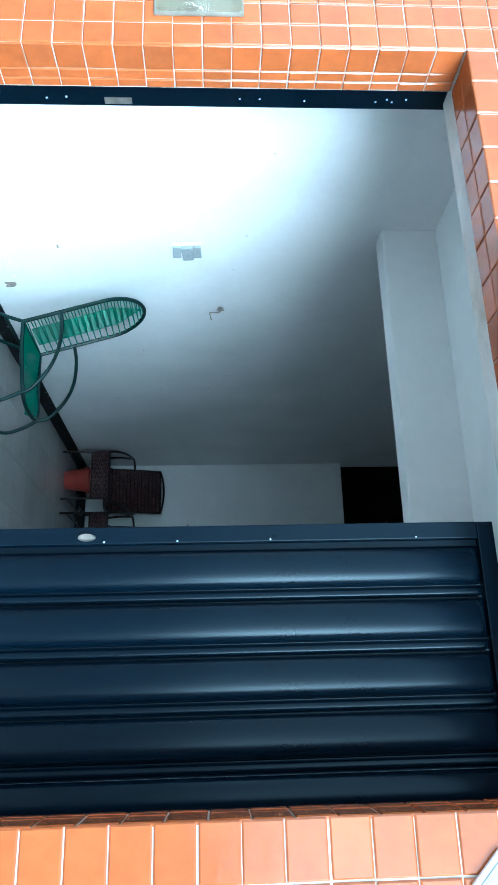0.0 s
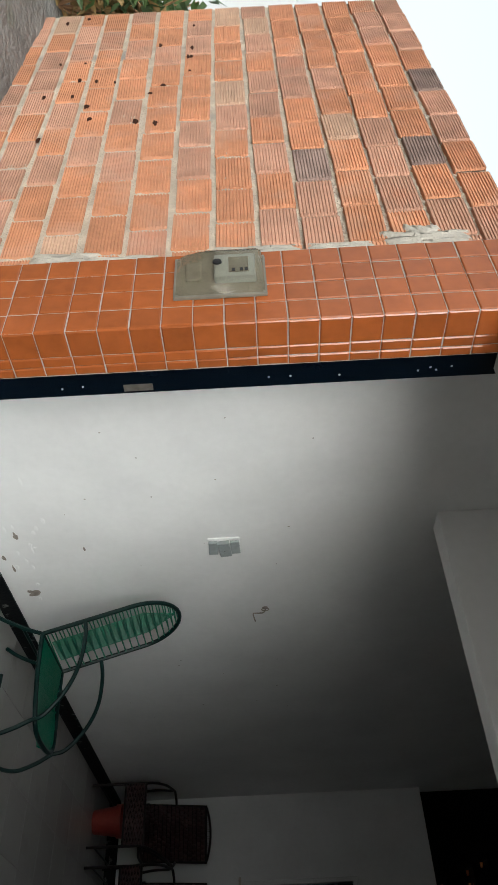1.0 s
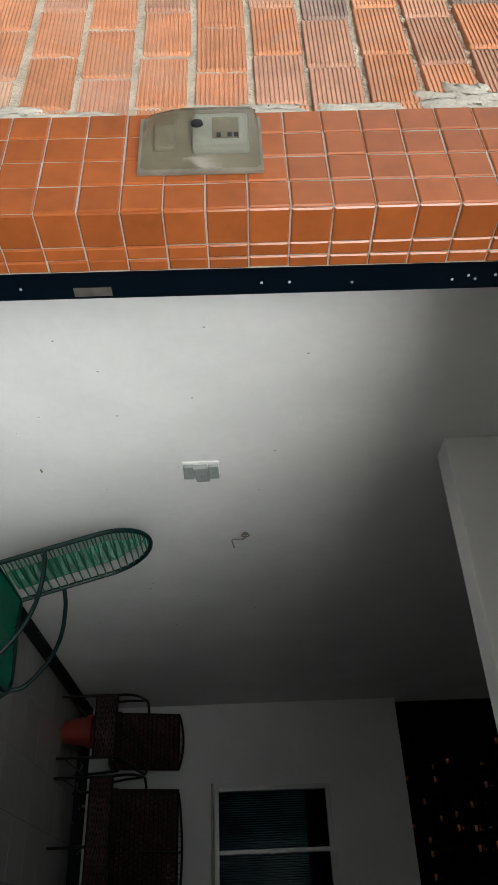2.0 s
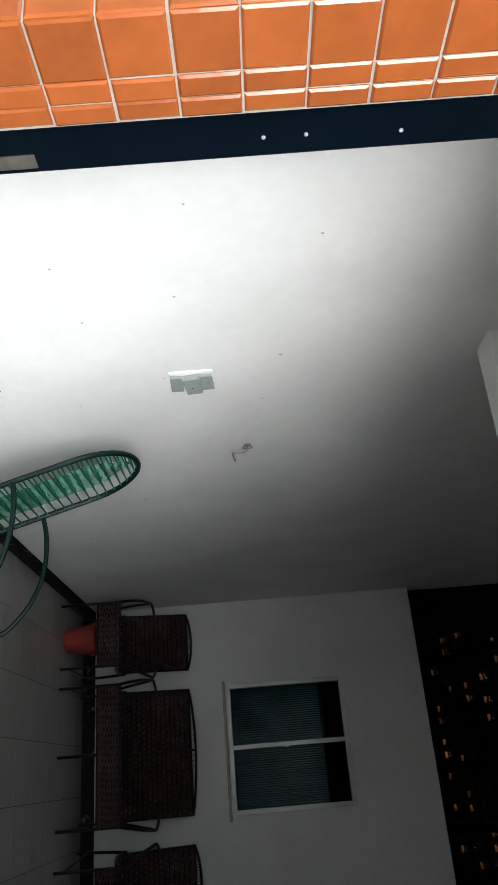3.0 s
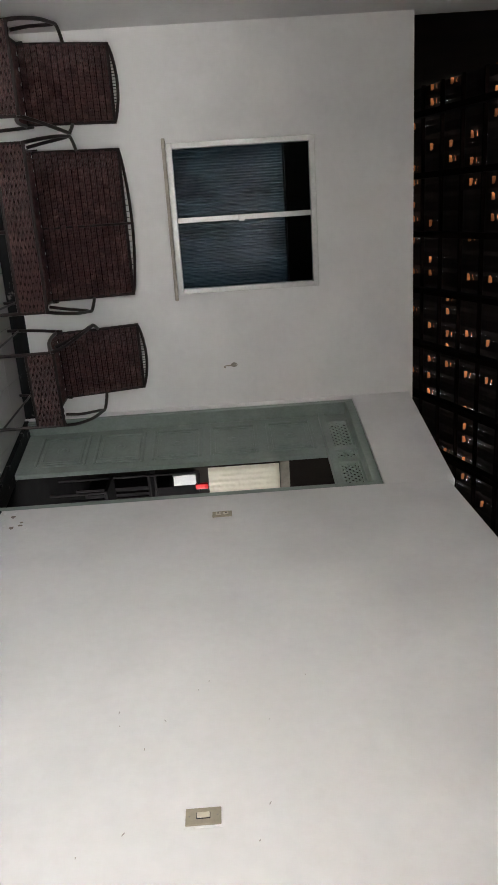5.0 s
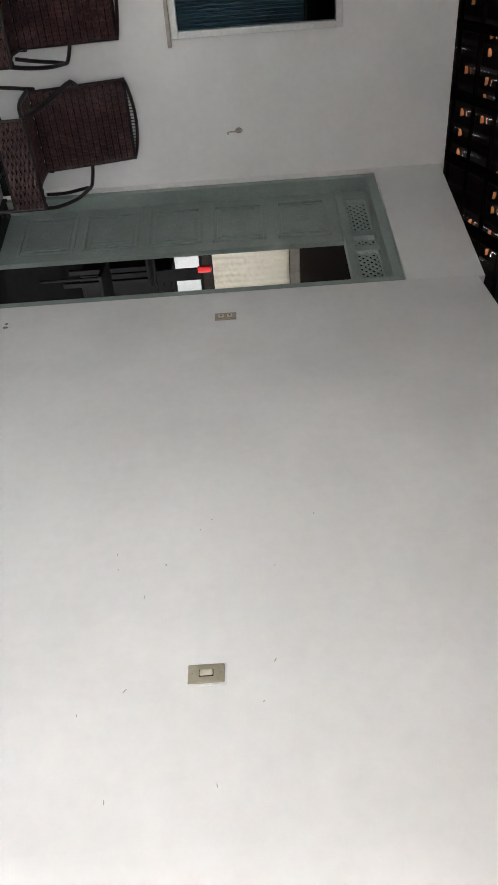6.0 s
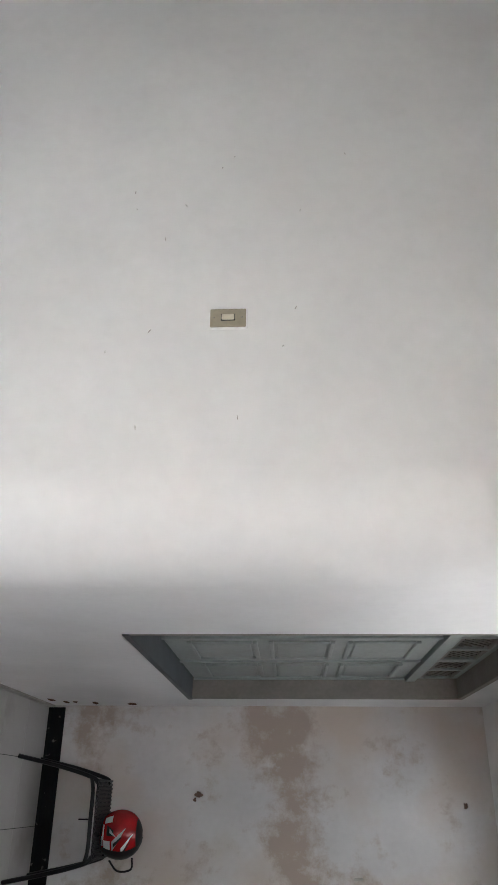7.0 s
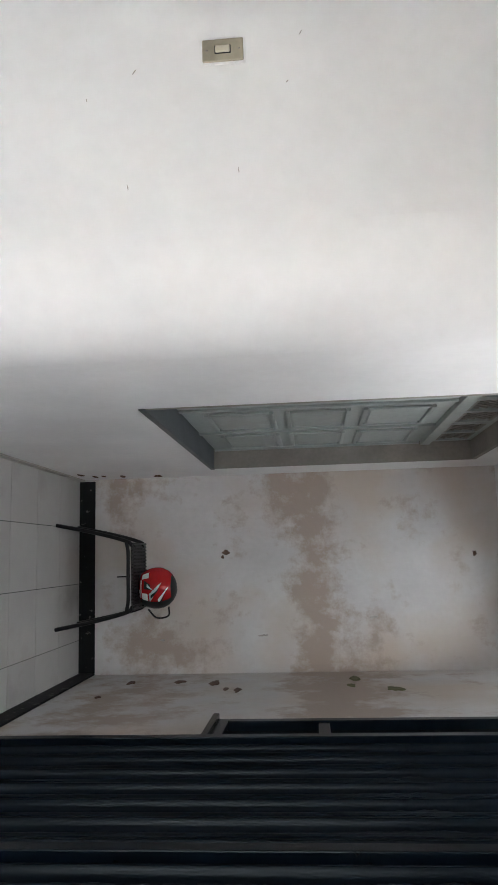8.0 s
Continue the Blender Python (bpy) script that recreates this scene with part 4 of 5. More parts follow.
# ---- meter box ----
mx0, mx1, mz0, mz1 = -1.172, -0.972, 1.285, 1.566
meter = thing("meter_box", "dusty clear plastic meter box on the tiled wall", "meter box", m=pose(mx0, 0, mz0))
mw, mh = mx1 - mx0, mz1 - mz0
part("base", box(-0.006, mw + 0.006, -0.014, 0.0, -0.006, mh + 0.006, 0.004), DUSTY, meter)
bm = bmesh.new()
ring = []
for y, ix, z0i, z1i in ((-0.012, 0.0, 0.0, 0.0), (-0.034, 0.006, 0.02, 0.005), (-0.052, 0.012, 0.085, 0.010), (-0.058, 0.030, 0.10, 0.022)):
    ring.append([bm.verts.new(p) for p in ((ix, y, z0i), (mw - ix, y, z0i), (mw - ix, y, mh - z1i), (ix, y, mh - z1i))])
for a, b in zip(ring, ring[1:]):
    for k in range(4):
        bm.faces.new((a[k], a[(k + 1) % 4], b[(k + 1) % 4], b[k]))
bm.faces.new(ring[-1])
bmesh.ops.bevel(bm, geom=bm.edges[:], offset=0.006, segments=2, affect="EDGES")
cover = part("cover", bm, SMOKED, meter, "scratched clear cover", smooth=True)
cover.visible_shadow = False
part("meter_body", box(0.035, mw - 0.045, -0.040, -0.014, 0.125, mh - 0.03, 0.008), GREYPLATE, meter)
part("terminal_cover", box(0.05, mw - 0.06, -0.026, -0.014, 0.035, 0.085, 0.006), DUSTY, meter)
part("display", box(0.055, mw - 0.065, -0.043, -0.040, 0.17, mh - 0.05, 0.001), DUSTY, meter)
seal = part("knob", lathe([(0.0, 0.006), (0.013, 0.005), (0.015, 0.0)], 18), RUBBER, meter, "black round knob")
seal.location, seal.rotation_euler = (0.092, -0.0575, 0.135), (radians(90), 0, 0)
for z in (0.16, 0.185, 0.20):
    part("marking", box(mw - 0.070, mw - 0.055, -0.0595, -0.0580, z + 0.02, z + 0.030), RUBBER, meter)

plaque = thing("wall_plaque", "small pale diamond plaque on the tiles", "plaque", m=pose(1.53, 0.0, 2.07, 0, 45, 0))
part("plate", box(-0.05, 0.05, -0.012, 0.0, -0.05, 0.05, 0.003), WHITE, plaque)
part("field", box(-0.038, 0.038, -0.015, -0.012, -0.038, 0.038, 0.002), GREYPLATE, plaque)

# ---- marks on the damp walls ----
marks = random.Random(11)


def scab(name, m, size, mat, label):
    bm = bmesh.new()
    n = 30
    shift = marks.uniform(0, 50)
    reach = [0.75 + 0.55 * noise.noise((1.3 * math.cos(k * math.tau / n), 1.3 * math.sin(k * math.tau / n), shift)) + 0.22 * marks.random() for k in range(n)]
    ring = [bm.verts.new((size[0] * reach[k] * math.cos(k * math.tau / n), size[1] * reach[k] * math.sin(k * math.tau / n), 0.0)) for k in range(n)]
    ring2 = [bm.verts.new((v.co.x * 0.7, v.co.y * 0.7, 0.005)) for v in ring]
    mid = bm.verts.new((0, 0, 0.003))
    for k in range(n):
        bm.faces.new((ring[k], ring[(k + 1) % n], ring2[(k + 1) % n], ring2[k]))
        bm.faces.new((ring2[k], ring2[(k + 1) % n], mid))
    ob = part(name, bm, mat)
    ob.matrix_world = m
    return tagged(ob, label, "wall damage", "wall damage")


END = Matrix(((0, 0, -1, XE), (-1, 0, 0, 0), (0, 1, 0, 0), (0, 0, 0, 1)))
FRONT = Matrix(((-1, 0, 0, 0), (0, 0, 1, YF), (0, 1, 0, 0), (0, 0, 0, 1)))
for y, z, a, b, mat in ((1.05, 0.97, 0.02, 0.025, RUST), (1.02, 0.95, 0.012, 0.012, RUST), (1.0, 2.55, 0.02, 0.015, RUST), (0.52, 1.20, 0.008, 0.04, CEMENT),
                        (0.50, 0.55, 0.01, 0.02, CEMENT), (0.62, 1.9, 0.008, 0.03, CEMENT)):
    scab("plaster_hole", END @ Matrix.Translation((-y, z, 0)), (a, b), mat, "crumbled brown hole in the damp plaster")
for x, z, a, b, mat in ((4.25, 0.93, 0.10, 0.035, RUST), (4.05, 1.02, 0.06, 0.015, RUST), (4.02, 1.09, 0.08, 0.025, RUST), (4.3, 0.72, 0.05, 0.04, RUST),
                        (4.3, 0.42, 0.06, 0.03, RUST), (4.35, 1.75, 0.10, 0.03, MOSS), (4.12, 1.72, 0.05, 0.03, MOSS), (4.0, 1.95, 0.07, 0.05, MOSS), (3.85, 0.35, 0.03, 0.02, RUST)):
    scab("plaster_hole", FRONT @ Matrix.Translation((-x, z, 0)), (a, b), mat, "crumbled damp patch low on the front wall")
PORCH = Matrix(((1, 0, 0, 0), (0, 0, -1, YP), (0, 1, 0, 0), (0, 0, 0, 1)))
for x, z, a, b in ((4.3, 0.10, 0.06, 0.02), (4.42, 0.16, 0.05, 0.012), (4.45, 0.33, 0.07, 0.02), (4.5, 0.55, 0.05, 0.03), (4.4, 0.22, 0.03, 0.015)):
    scab("plaster_hole", PORCH @ Matrix.Translation((x, z, 0)), (a, b), RUST, "flaking plaster at the foot of the wall")
RIGHT = Matrix(((0, 0, -1, XR), (-1, 0, 0, 0), (0, 1, 0, 0), (0, 0, 0, 1)))
LEFT = Matrix(((0, 0, 1, XL), (1, 0, 0, 0), (0, 1, 0, 0), (0, 0, 0, 1)))
for k in range(14):
    y, z = marks.uniform(1.85, 2.9), marks.uniform(0.55, 1.8)
    scab("scuff", RIGHT @ Matrix.Translation((-y, z, -0.003)) @ Matrix.Rotation(marks.uniform(0.6, 2.5), 4, "Z"), (0.0016, marks.uniform(0.004, 0.011)), CEMENT, "small dark scuff on the white wall")
for k in range(22):
    y, z = marks.uniform(0.8, 4.0), marks.uniform(0.5, 1.9)
    scab("scuff", LEFT @ Matrix.Translation((y, z, -0.003)), (0.005, marks.uniform(0.003, 0.008)), CEMENT, "small dark scuff on the white wall")

scab("paint_flake", LEFT @ Matrix.Translation((2.19, 0.225, -0.002)), (0.040, 0.045), RAW, "bare brown patch where the paint has flaked off")
for j in range(26):
    y, z = marks.gauss(1.75, 0.28), 0.13 + abs(marks.gauss(0, 0.16))
    scab("paint_flake", LEFT @ Matrix.Translation((y, z, -0.002)), (marks.uniform(0.012, 0.035), marks.uniform(0.005, 0.016)), PLASTER if j % 5 else RAW, "lifted flake of white paint low on the wall")
for j in range(10):
    y, z = marks.uniform(4.42, 4.68), 0.12 + abs(marks.gauss(0, 0.10))
    scab("paint_flake", RIGHT @ Matrix.Translation((-y, z, -0.002)), (marks.uniform(0.008, 0.025), marks.uniform(0.006, 0.02)), PLASTER if j % 3 else RAW, "lifted flake of white paint low on the wall")

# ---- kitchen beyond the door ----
# floor and furniture get their shade from the near-black colour
tagged(part("floor_kitchen", box(1.52, 6.0, 5.0, 7.70, -0.005, 0.002), SHADE), "kitchen floor, its unlit dark put into the colour", "floor", kind="structure")
pieced_wall("wall_kitchen", "x", 7.70, 0.10, 1.3, 6.0, -0.1, 2.9, [(2.36, 2.80, 1.24, 1.95)], DUSK, "kitchen wall beyond the door, its unlit dark put into the colour")
kw = thing("window_4", "kitchen window behind a pale crinkled blind", "window", kind="structure")
for z0, z1 in ((1.24, 1.26), (1.93, 1.95)):
    part("window_frame", box(2.36, 2.80, 7.705, 7.755, z0, z1, 0.003), ALU, kw)
for x0, x1 in ((2.36, 2.38), (2.78, 2.80)):
    part("window_frame", box(x0, x1, 7.705, 7.755, 1.26, 1.93, 0.003), ALU, kw)
bm = bmesh.new()
net = {}
for i in range(41):
    for j in range(57):
        x, z = 2.33 + 0.50 * i / 40, 1.225 + 0.735 * j / 56
        net[i, j] = bm.verts.new((x, 7.690 + 0.006 * math.sin(i * 1.3) + 0.012 * noise.noise((x * 26, z * 30, 2.0)) * (0.25 + i / 40), z))
for i in range(40):
    for j in range(56):
        bm.faces.new((net[i, j], net[i + 1, j], net[i + 1, j + 1], net[i, j + 1]))
tagged(part("window_blind", bm, BLIND, smooth=True), "pale crinkled plastic blind with daylight behind it", "blind")
post = thing("window_post", "dusty grey post beside the kitchen window", "post")
part("post", box(2.30, 2.86, 7.64, 7.69, 1.965, 2.06, 0.006), DUSTY, post)
lamp = new("kitchen_daylight", bpy.data.lights.new("kitchen_daylight", "AREA"))
lamp.data.shape, lamp.data.size, lamp.data.size_y, lamp.data.energy = "RECTANGLE", 0.44, 0.70, 0.05
lamp.data.color = (1.0, 0.97, 0.90)
lamp.matrix_world = look((2.58, 7.79, 1.595), (2.58, 7.0, 1.595))
stove = thing("kitchen_stove", "stove by the wall with a raised pale lid, body shaded black by its colour", "stove")
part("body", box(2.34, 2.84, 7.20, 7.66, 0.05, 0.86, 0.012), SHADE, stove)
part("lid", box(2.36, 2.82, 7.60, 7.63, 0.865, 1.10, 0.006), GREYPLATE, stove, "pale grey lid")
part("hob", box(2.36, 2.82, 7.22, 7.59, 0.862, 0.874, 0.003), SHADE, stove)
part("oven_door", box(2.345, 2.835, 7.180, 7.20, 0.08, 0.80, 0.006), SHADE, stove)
table = thing("kitchen_table", "kitchen table behind the door, shade put into its dark colour", "table")
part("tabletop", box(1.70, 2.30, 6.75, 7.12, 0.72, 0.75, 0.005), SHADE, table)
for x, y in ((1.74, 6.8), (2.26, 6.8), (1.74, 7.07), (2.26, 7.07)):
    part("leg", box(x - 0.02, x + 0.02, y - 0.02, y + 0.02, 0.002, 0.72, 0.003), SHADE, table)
jug = part("water_jug", lathe([(0.0, 0.0), (0.125, 0.0), (0.135, 0.02), (0.13, 0.12), (0.135, 0.14), (0.13, 0.27), (0.11, 0.33), (0.04, 0.37), (0.03, 0.42), (0.0, 0.42)], 24), BLUE, smooth=True)
tagged(jug, "blue plastic water jug on the kitchen table", "water jug")
jug.matrix_world = pose(1.99, 6.95, 0.75) @ Matrix.Diagonal((0.36, 0.36, 1.0, 1))
chair = thing("kitchen_chair", "black metal kitchen chair at the table, shade in its colour too", "chair")
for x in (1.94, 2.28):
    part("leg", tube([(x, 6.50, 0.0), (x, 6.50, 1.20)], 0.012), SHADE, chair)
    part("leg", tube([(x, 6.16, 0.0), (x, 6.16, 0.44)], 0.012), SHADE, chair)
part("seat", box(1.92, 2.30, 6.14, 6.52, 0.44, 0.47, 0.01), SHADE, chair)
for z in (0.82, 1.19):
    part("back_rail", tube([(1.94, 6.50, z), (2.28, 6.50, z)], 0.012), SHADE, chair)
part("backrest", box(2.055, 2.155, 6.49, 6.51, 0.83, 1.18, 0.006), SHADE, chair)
cloth = part("kitchen_cloth", box(2.045, 2.095, 6.478, 6.522, 1.16, 1.27, 0.012), RED)
tagged(cloth, "small red cloth hung on the kitchen chair", "cloth")

# ---- plants beside the brick wall ----
leaf_rnd = random.Random(3)


def bush(name, m, n, spread, mat, label):
    ob = thing(name, label, "bush", "roadside bushes", m=m)
    bm = bmesh.new()
    tips = []
    for k in range(9):
        a = leaf_rnd.uniform(0, math.tau)
        top = Vector((math.cos(a) * spread * leaf_rnd.uniform(0.3, 1), math.sin(a) * spread * leaf_rnd.uniform(0.3, 1), leaf_rnd.uniform(0.4, 1.1) * spread * 1.6))
        tube(curve([(0, 0, 0), top * 0.5 + Vector((0, 0, 0.1)), top], 4), 0.008, bm, 5)
        tips.append(top)
    part("stems", bm, WOOD, ob)
    bm = bmesh.new()
    for k in range(n):
        tip = leaf_rnd.choice(tips) * leaf_rnd.uniform(0.35, 1.05)
        p = tip + Vector([leaf_rnd.gauss(0, 0.09) for _ in range(3)])
        q = Euler([leaf_rnd.uniform(0, 6.3) for _ in range(3)]).to_matrix()
        s = leaf_rnd.uniform(0.04, 0.09)
        vs = [bm.verts.new(p + q @ Vector(c) * s) for c in ((0, -1, 0), (0.4, -0.2, 0.1), (0, 1, 0), (-0.4, -0.2, 0.1))]
        bm.faces.new(vs)
    tagged(part("leaves", bm, mat, ob), kind="stuff")
    return ob


bush("bush", pose(-4.15, -0.28, 0.42), 420, 0.45, LEAF, "green leafy bush beside the brick wall")
bush("bush", pose(-4.5, 0.35, 0.42), 420, 0.55, LEAF, "green leafy bush behind the wall end")
bush("dry_bush", pose(-4.2, 0.08, 0.42), 300, 0.38, DRY, "dry yellow-brown bush at the wall end")
bush("bush", pose(-5.4, -0.9, 0.42), 420, 0.55, LEAF, "low green bush on the muddy slope")
rail = thing("wooden_rail", "pale wooden rail beyond the brick wall", "rail")
part("bar", tube([(-4.4, 0.25, 0.95), (-4.25, 0.2, 1.75)], 0.03), CREAM, rail)
far_wall = tagged(part("backdrop", box(-9.2, -9.0, -4, 8, 0, 2.3), PLASTER), "pale wall of a neighbouring plot", "wall", kind="structure")

# ---- brick wall ----
BX0, BX1, BTOP, BL = -3.76, -1.222, 2.452, 0.2545
BEDS = (0.375, 0.518, 0.662, 0.798, 0.943, 1.095, 1.250, 1.404, 1.558, 1.709, 1.861, 2.011, 2.163, 2.315, 2.455)
bm = box(BX0, BX1, 0.034, 0.135, 0.0, BTOP, 0.004)
NX, NZ = 230, 150
net = []
for i in range(NX + 1):
    x = BX0 + (BX1 - BX0) * i / NX
    line = []
    for j in range(NZ + 1):
        z = 0.40 + (BTOP - 0.40) * j / NZ
        worn = min(1, max(0, (z - 1.45) / 0.4))
        rough = 0.004 * noise.noise((x * 9, 0, z * 30)) + 0.004 * noise.noise((x * 40, 5, z * 45)) * (0.6 + worn)
        line.append(bm.verts.new((x, 0.0200 + 0.011 * worn + rough * (1 + 0.8 * worn), z)))
    net.append(line)
for i in range(NX):
    for j in range(NZ):
        bm.faces.new((net[i][j], net[i + 1][j], net[i + 1][j + 1], net[i][j + 1]))
brick_wall = tagged(part("wall_brick", bm, MORTAR), "raw hollow clay brick wall with thick mortar joints", "wall", kind="structure")


def brick_mesh(name, length, height, mat, ridges=11):
    """A hollow brick with long ridges on its face, towards -y."""
    bm = bmesh.new()
    prof = [(0.03, 0.0), (0.003, 0.0)]
    for k in range(ridges):
        z = height * (k + 0.15) / ridges
        d = height / ridges
        prof += [(0.0, z), (0.0, z + d * 0.48), (0.0045, z + d * 0.60), (0.0045, z + d * 0.88)]
    prof += [(0.003, height), (0.03, height)]
    rows = [[bm.verts.new((x, max(y, back), min(max(z, nip), height - nip))) for y, z in prof]
            for x, back, nip in ((0, 0.011, 0.006), (0.009, 0.0, 0.0), (length - 0.009, 0.0, 0.0), (length, 0.011, 0.006))]
    for p, q in zip(rows, rows[1:]):
        for k in range(len(prof) - 1):
            bm.faces.new((p[k], p[k + 1], q[k + 1], q[k]))
    me = bpy.data.meshes.new(name)
    bmesh.ops.recalc_face_normals(bm, faces=bm.faces)
    bm.to_mesh(me)
    bm.free()
    me.materials.append(mat)
    return me


lay = random.Random(21)
kinds = {}
SMOKED_AT = ((-2.61, 2.39), (-1.92, 2.23), (-1.82, 1.78))
PALE_AT = ((-2.18, 1.93), (-2.62, 1.48), (-1.36, 0.86))
for course, (low, high) in enumerate(zip(BEDS, BEDS[1:])):
    gap = 0.023 if high < 1.5 else 0.018
    height = round(high - low - gap, 3)
    x = -1.527 if course % 2 == 0 else -1.425 - 0.03 * (low > 1.6)
    edges = [BX1 - 0.002]
    if x < BX1 - BL - 0.03:
        edges.append(x + BL)
    while x > BX0 + 0.05:
        edges.append(x + lay.uniform(-0.010, 0.010))
        x -= BL
    edges.append(BX0)
    for right, left in zip(edges, edges[1:]):
        here = lambda spots: any(left < sx < right and low < sz < high for sx, sz in spots)
        pick = lay.random()
        tone = BRICK_DARK if here(SMOKED_AT) else BRICK_PALE if here(PALE_AT) or pick < 0.05 else BRICK_PINK if pick < 0.46 else BRICK
        length = round(right - left - 0.010, 2)
        key = (length, height, tone.name)
        if key not in kinds:
            kinds[key] = brick_mesh("brick", length, height, tone)
        ob = new("brick", kinds[key])
        ob.parent = brick_wall
        loose = 1.6 if low > 1.6 else 0.8
        ob.location = (left + 0.003, 0.010 + lay.uniform(0, 0.003) * loose, low + gap / 2 + lay.uniform(-0.004, 0.004))
        ob.rotation_euler = (0, radians(lay.uniform(-0.9, 0.9) * loose), radians(lay.uniform(-0.5, 0.5)))


def lump(name, x0, x1, z0, z1, parent, y=0.012):
    """A smeared patch of cement."""
    bm = bmesh.new()
    n = 16
    vs = {}
    for i in range(n + 1):
        for j in range(n + 1):
            u, w = i / n, j / n
            ragged = 0.16 * noise.noise((u * 4 + x0 * 9, w * 4 + z0, 1.0)) + 0.10 * noise.noise((u * 11, w * 11 + z0 * 3, 4.0))
            edge = min(1, 5 * min(u, 1 - u, w, 1 - w))
            vs[i, j] = bm.verts.new((x0 + (x1 - x0) * (u + ragged), y - 0.011 * edge * (0.7 + 0.6 * noise.noise((u * 5, w * 5, x0 * 7))) + (0.012 if edge == 0 else 0), z0 + (z1 - z0) * (w + ragged * 0.6)))
    for i in range(n):
        for j in range(n):
            bm.faces.new((vs[i, j], vs[i + 1, j], vs[i + 1, j + 1], vs[i, j + 1]))
    return part(name, bm, PATCH, parent, smooth=True)


for x, z0, z1 in ((-1.31, 1.98, 2.28), (-1.35, 2.06, 2.18), (-1.265, 1.72, 1.95), (-1.27, 1.40, 1.70), (-1.285, 0.78, 1.02), (-1.25, 0.98, 1.22), (-1.27, 0.45, 0.62)):
    lump("cement_patch", x, -1.210, z0, z1, brick_wall)
lump("cement_patch", -1.47, -1.38, 0.44, 0.60, brick_wall)
# flat dark patches on the brick faces stand in for shaded holes
for k in range(22):
    x, zz = lay.gauss(-2.75, 0.42), lay.uniform(0.55, 1.32)
    ob = scab("brick_hole", Matrix(((1, 0, 0, x), (0, 0, -1, 0.0125), (0, 1, 0, zz), (0, 0, 0, 1))), (lay.uniform(0.008, 0.030), lay.uniform(0.006, 0.016)), HOLE_SHADE, "")
    for key in ("label", "category", "group"):
        if key in ob:
            del ob[key]
    m = ob.matrix_world.copy()
    ob.parent = brick_wall
    ob.matrix_basis = m

# ---- facade tiles ----
facade = bpy.data.objects["wall_front"]
G = 0.004
bm = box(-1.222, JL - 0.012, G, 0.016, 0, 3.1)
box(JR + 0.012, 6.0, G, 0.016, 0, 3.1, 0, bm)
box(JL - 0.012, JR + 0.012, G, 0.016, LIN + 0.012, 3.1, 0, bm)
box(JL - 0.012, JL - G, G, 0.178, 0, LIN + 0.012, 0, bm)
box(JR + G, JR + 0.012, G, 0.178, 0, LIN + 0.012, 0, bm)
box(JL - G, JR + G, G, 0.178, LIN + G, LIN + 0.012, 0, bm)
part("grout", bm, GROUT, facade)


def tile_mesh(w, h):
    """A glazed tile with pillowed edges, its face towards -y."""
    bm = bmesh.new()
    a = [bm.verts.new(p) for p in ((0, 0.010, 0), (w, 0.010, 0), (w, 0.010, h), (0, 0.010, h))]
    b = [bm.verts.new(p) for p in ((0, 0.003, 0), (w, 0.003, 0), (w, 0.003, h), (0, 0.003, h))]
    c = [bm.verts.new((e if i in (0, 3) else w - e, 0.0, e if i < 2 else h - e)) for i, e in enumerate((0.004,) * 4)]
    for p, q in ((a, b), (b, c)):
        for k in range(4):
            bm.faces.new((p[k], p[(k + 1) % 4], q[(k + 1) % 4], q[k]))
    bm.faces.new(c)
    return bm


tile_kinds = {}
spare = bmesh.new()
tr = random.Random(8)


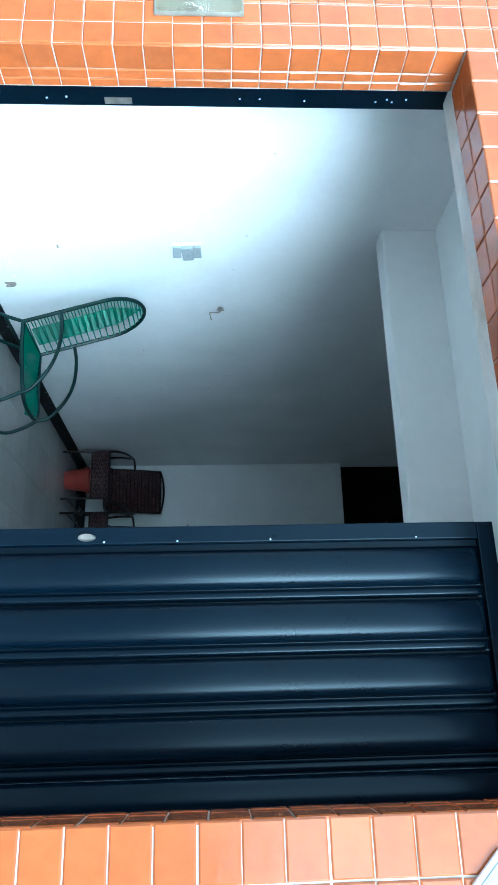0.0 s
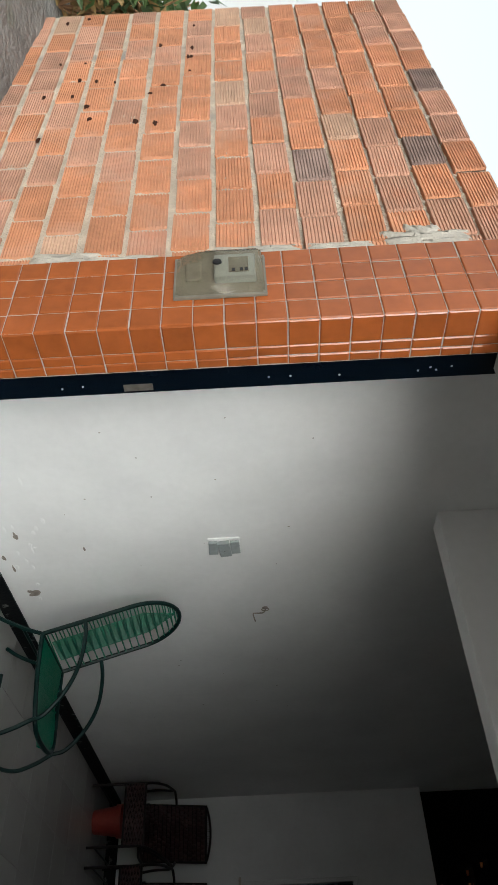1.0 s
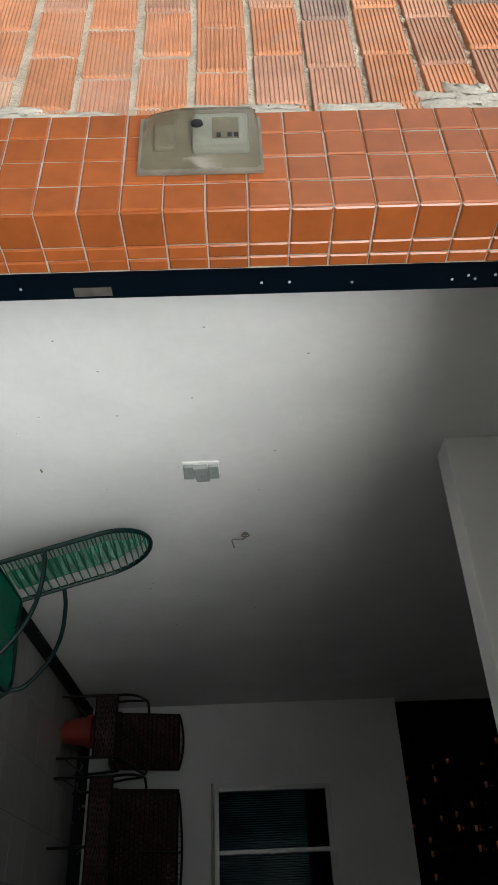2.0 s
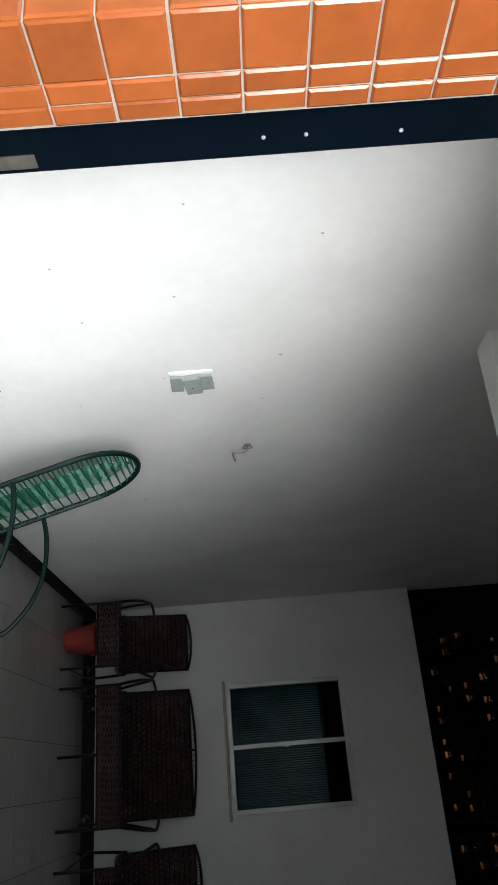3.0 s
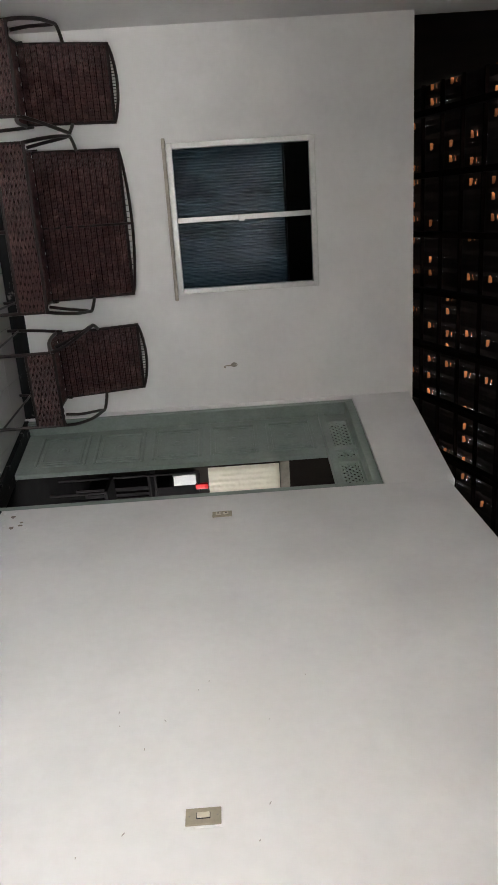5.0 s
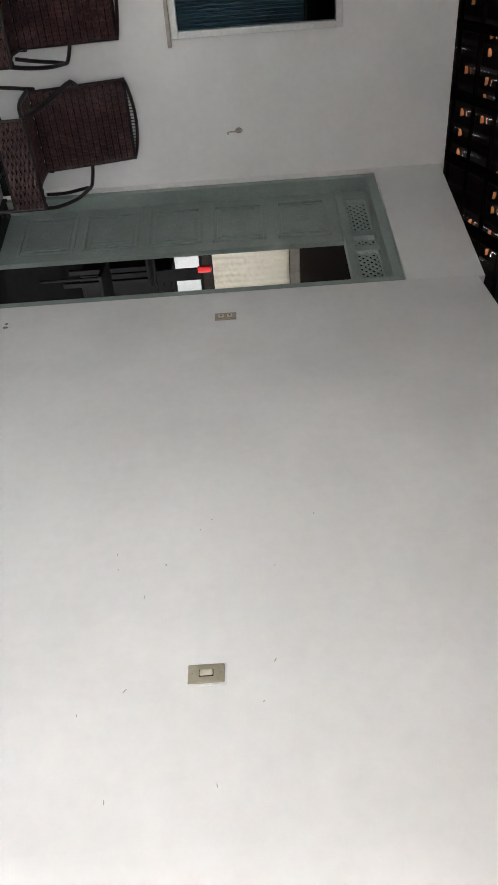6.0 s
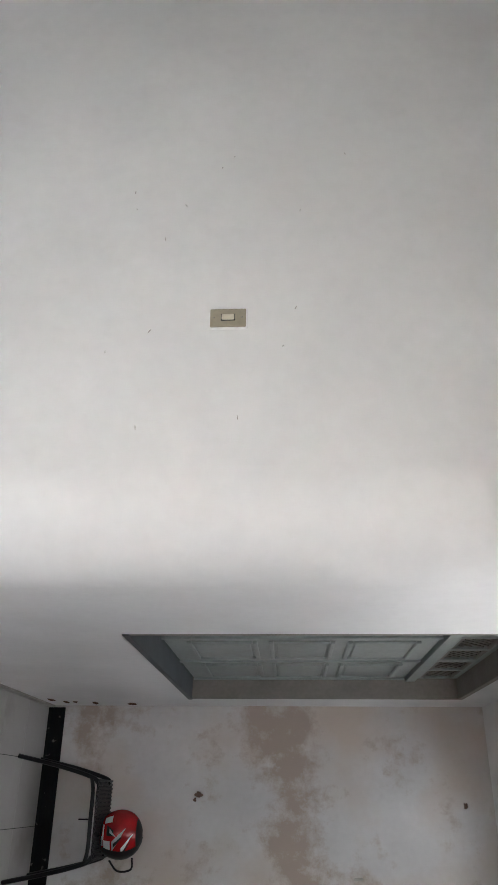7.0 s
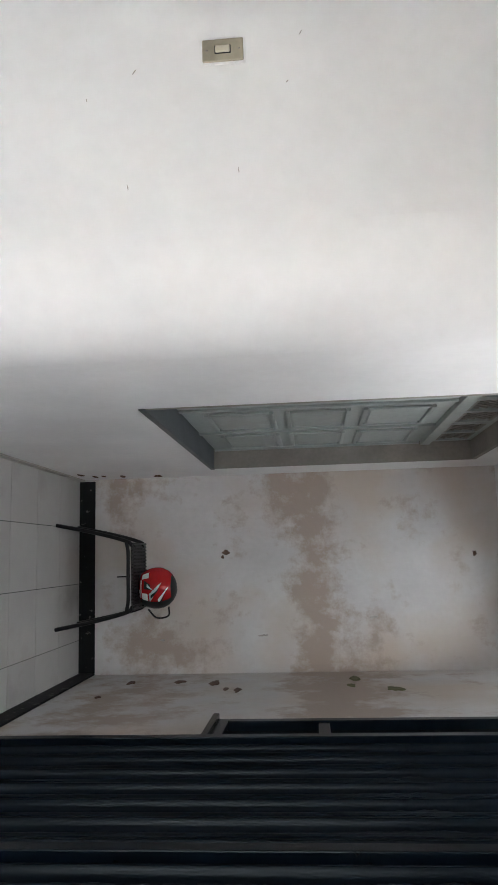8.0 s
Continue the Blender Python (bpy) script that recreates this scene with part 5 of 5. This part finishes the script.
def lay_tile(m, w, h, single):
    w, h = round(w - 0.004, 3), round(h - 0.004, 3)
    m = m @ pose(tr.uniform(-0.001, 0.001), tr.uniform(-0.0012, 0.0006), tr.uniform(-0.001, 0.001), tr.uniform(-0.4, 0.4), 0, tr.uniform(-0.5, 0.5))
    if single:
        if (w, h) not in tile_kinds:
            tb = tile_mesh(w, h)
            bmesh.ops.recalc_face_normals(tb, faces=tb.faces)
            me = bpy.data.meshes.new("tile")
            tb.to_mesh(me)
            tb.free()
            me.materials.append(GLAZE)
            tile_kinds[w, h] = me
        ob = new("tile", tile_kinds[w, h])
        ob.parent = facade
        ob.matrix_basis = m
    else:
        tb = tile_mesh(w, h)
        bmesh.ops.transform(tb, matrix=m, verts=tb.verts)
        merge(spare, tb)


rows = int(3.0 / TZ)
off = 0.861 - 9 * TZ + 0.0025
for j in range(-1, rows):
    z = off + j * TZ
    for i in range(4):                                    # left pier
        lay_tile(pose(-1.218 + i * 0.0932, 0, z), 0.0932, TZ, z > 0.6)
    for i in range(8):                                    # right of the opening
        lay_tile(pose(JR + 0.003 + i * TX, 0, z - 0.024), TX, TZ, i < 2 and 0.8 < z < 2.3)
    if z > LIN - 0.02:
        for i in range(17):                               # above the opening
            lay_tile(pose(JL + 0.003 + i * 0.1309, 0, z), 0.1309, TZ, z < LIN + 0.12 and i < 9)
    if z + TZ < LIN + 0.02:
        for y0, y1 in ((0.004, 0.100), (0.102, 0.139), (0.141, 0.174)):
            lay_tile(Matrix.Translation((JL, y0, z)) @ pose(0, 0, 0, 0, 0, 90), y1 - y0 + 0.004, TZ, z > 0.6)
            lay_tile(Matrix.Translation((JR, y1, z)) @ pose(0, 0, 0, 0, 0, -90), y1 - y0 + 0.004, TZ, False)
for i in range(17):
    x = JL + 0.003 + i * 0.1309
    for y0, y1 in ((0.004, 0.088), (0.090, 0.174)):
        lay_tile(Matrix.Translation((x, y1, LIN)) @ pose(0, 0, 0, 90, 0, 0), 0.1309, y1 - y0 + 0.004, i < 10)
tagged(part("tiles", spare, GLAZE, facade), kind="stuff")

# ---- floor tiles ----
PX, PY = 0.370, 0.360
bm = box(0.0015, PX - 0.0015, 0.0015, PY - 0.0015, -0.006, 0.0, 0.0012)
me = bpy.data.meshes.new("floor_tile")
bm.to_mesh(me)
bm.free()
me.materials.append(FLOOR)
for i in range(-5, 14):
    for j in range(-4, 14):
        x, y = 0.145 + i * PX, 1.23 + j * PY
        if x + PX < XL or x > XE or y + PY < 0.0 or y > YB or (x > XR + 0.1 and y > YP) or y < -0.01:
            continue
        ob = new("floor_tile", me)
        ob.parent = floor
        ob.location = (x, y, 0)
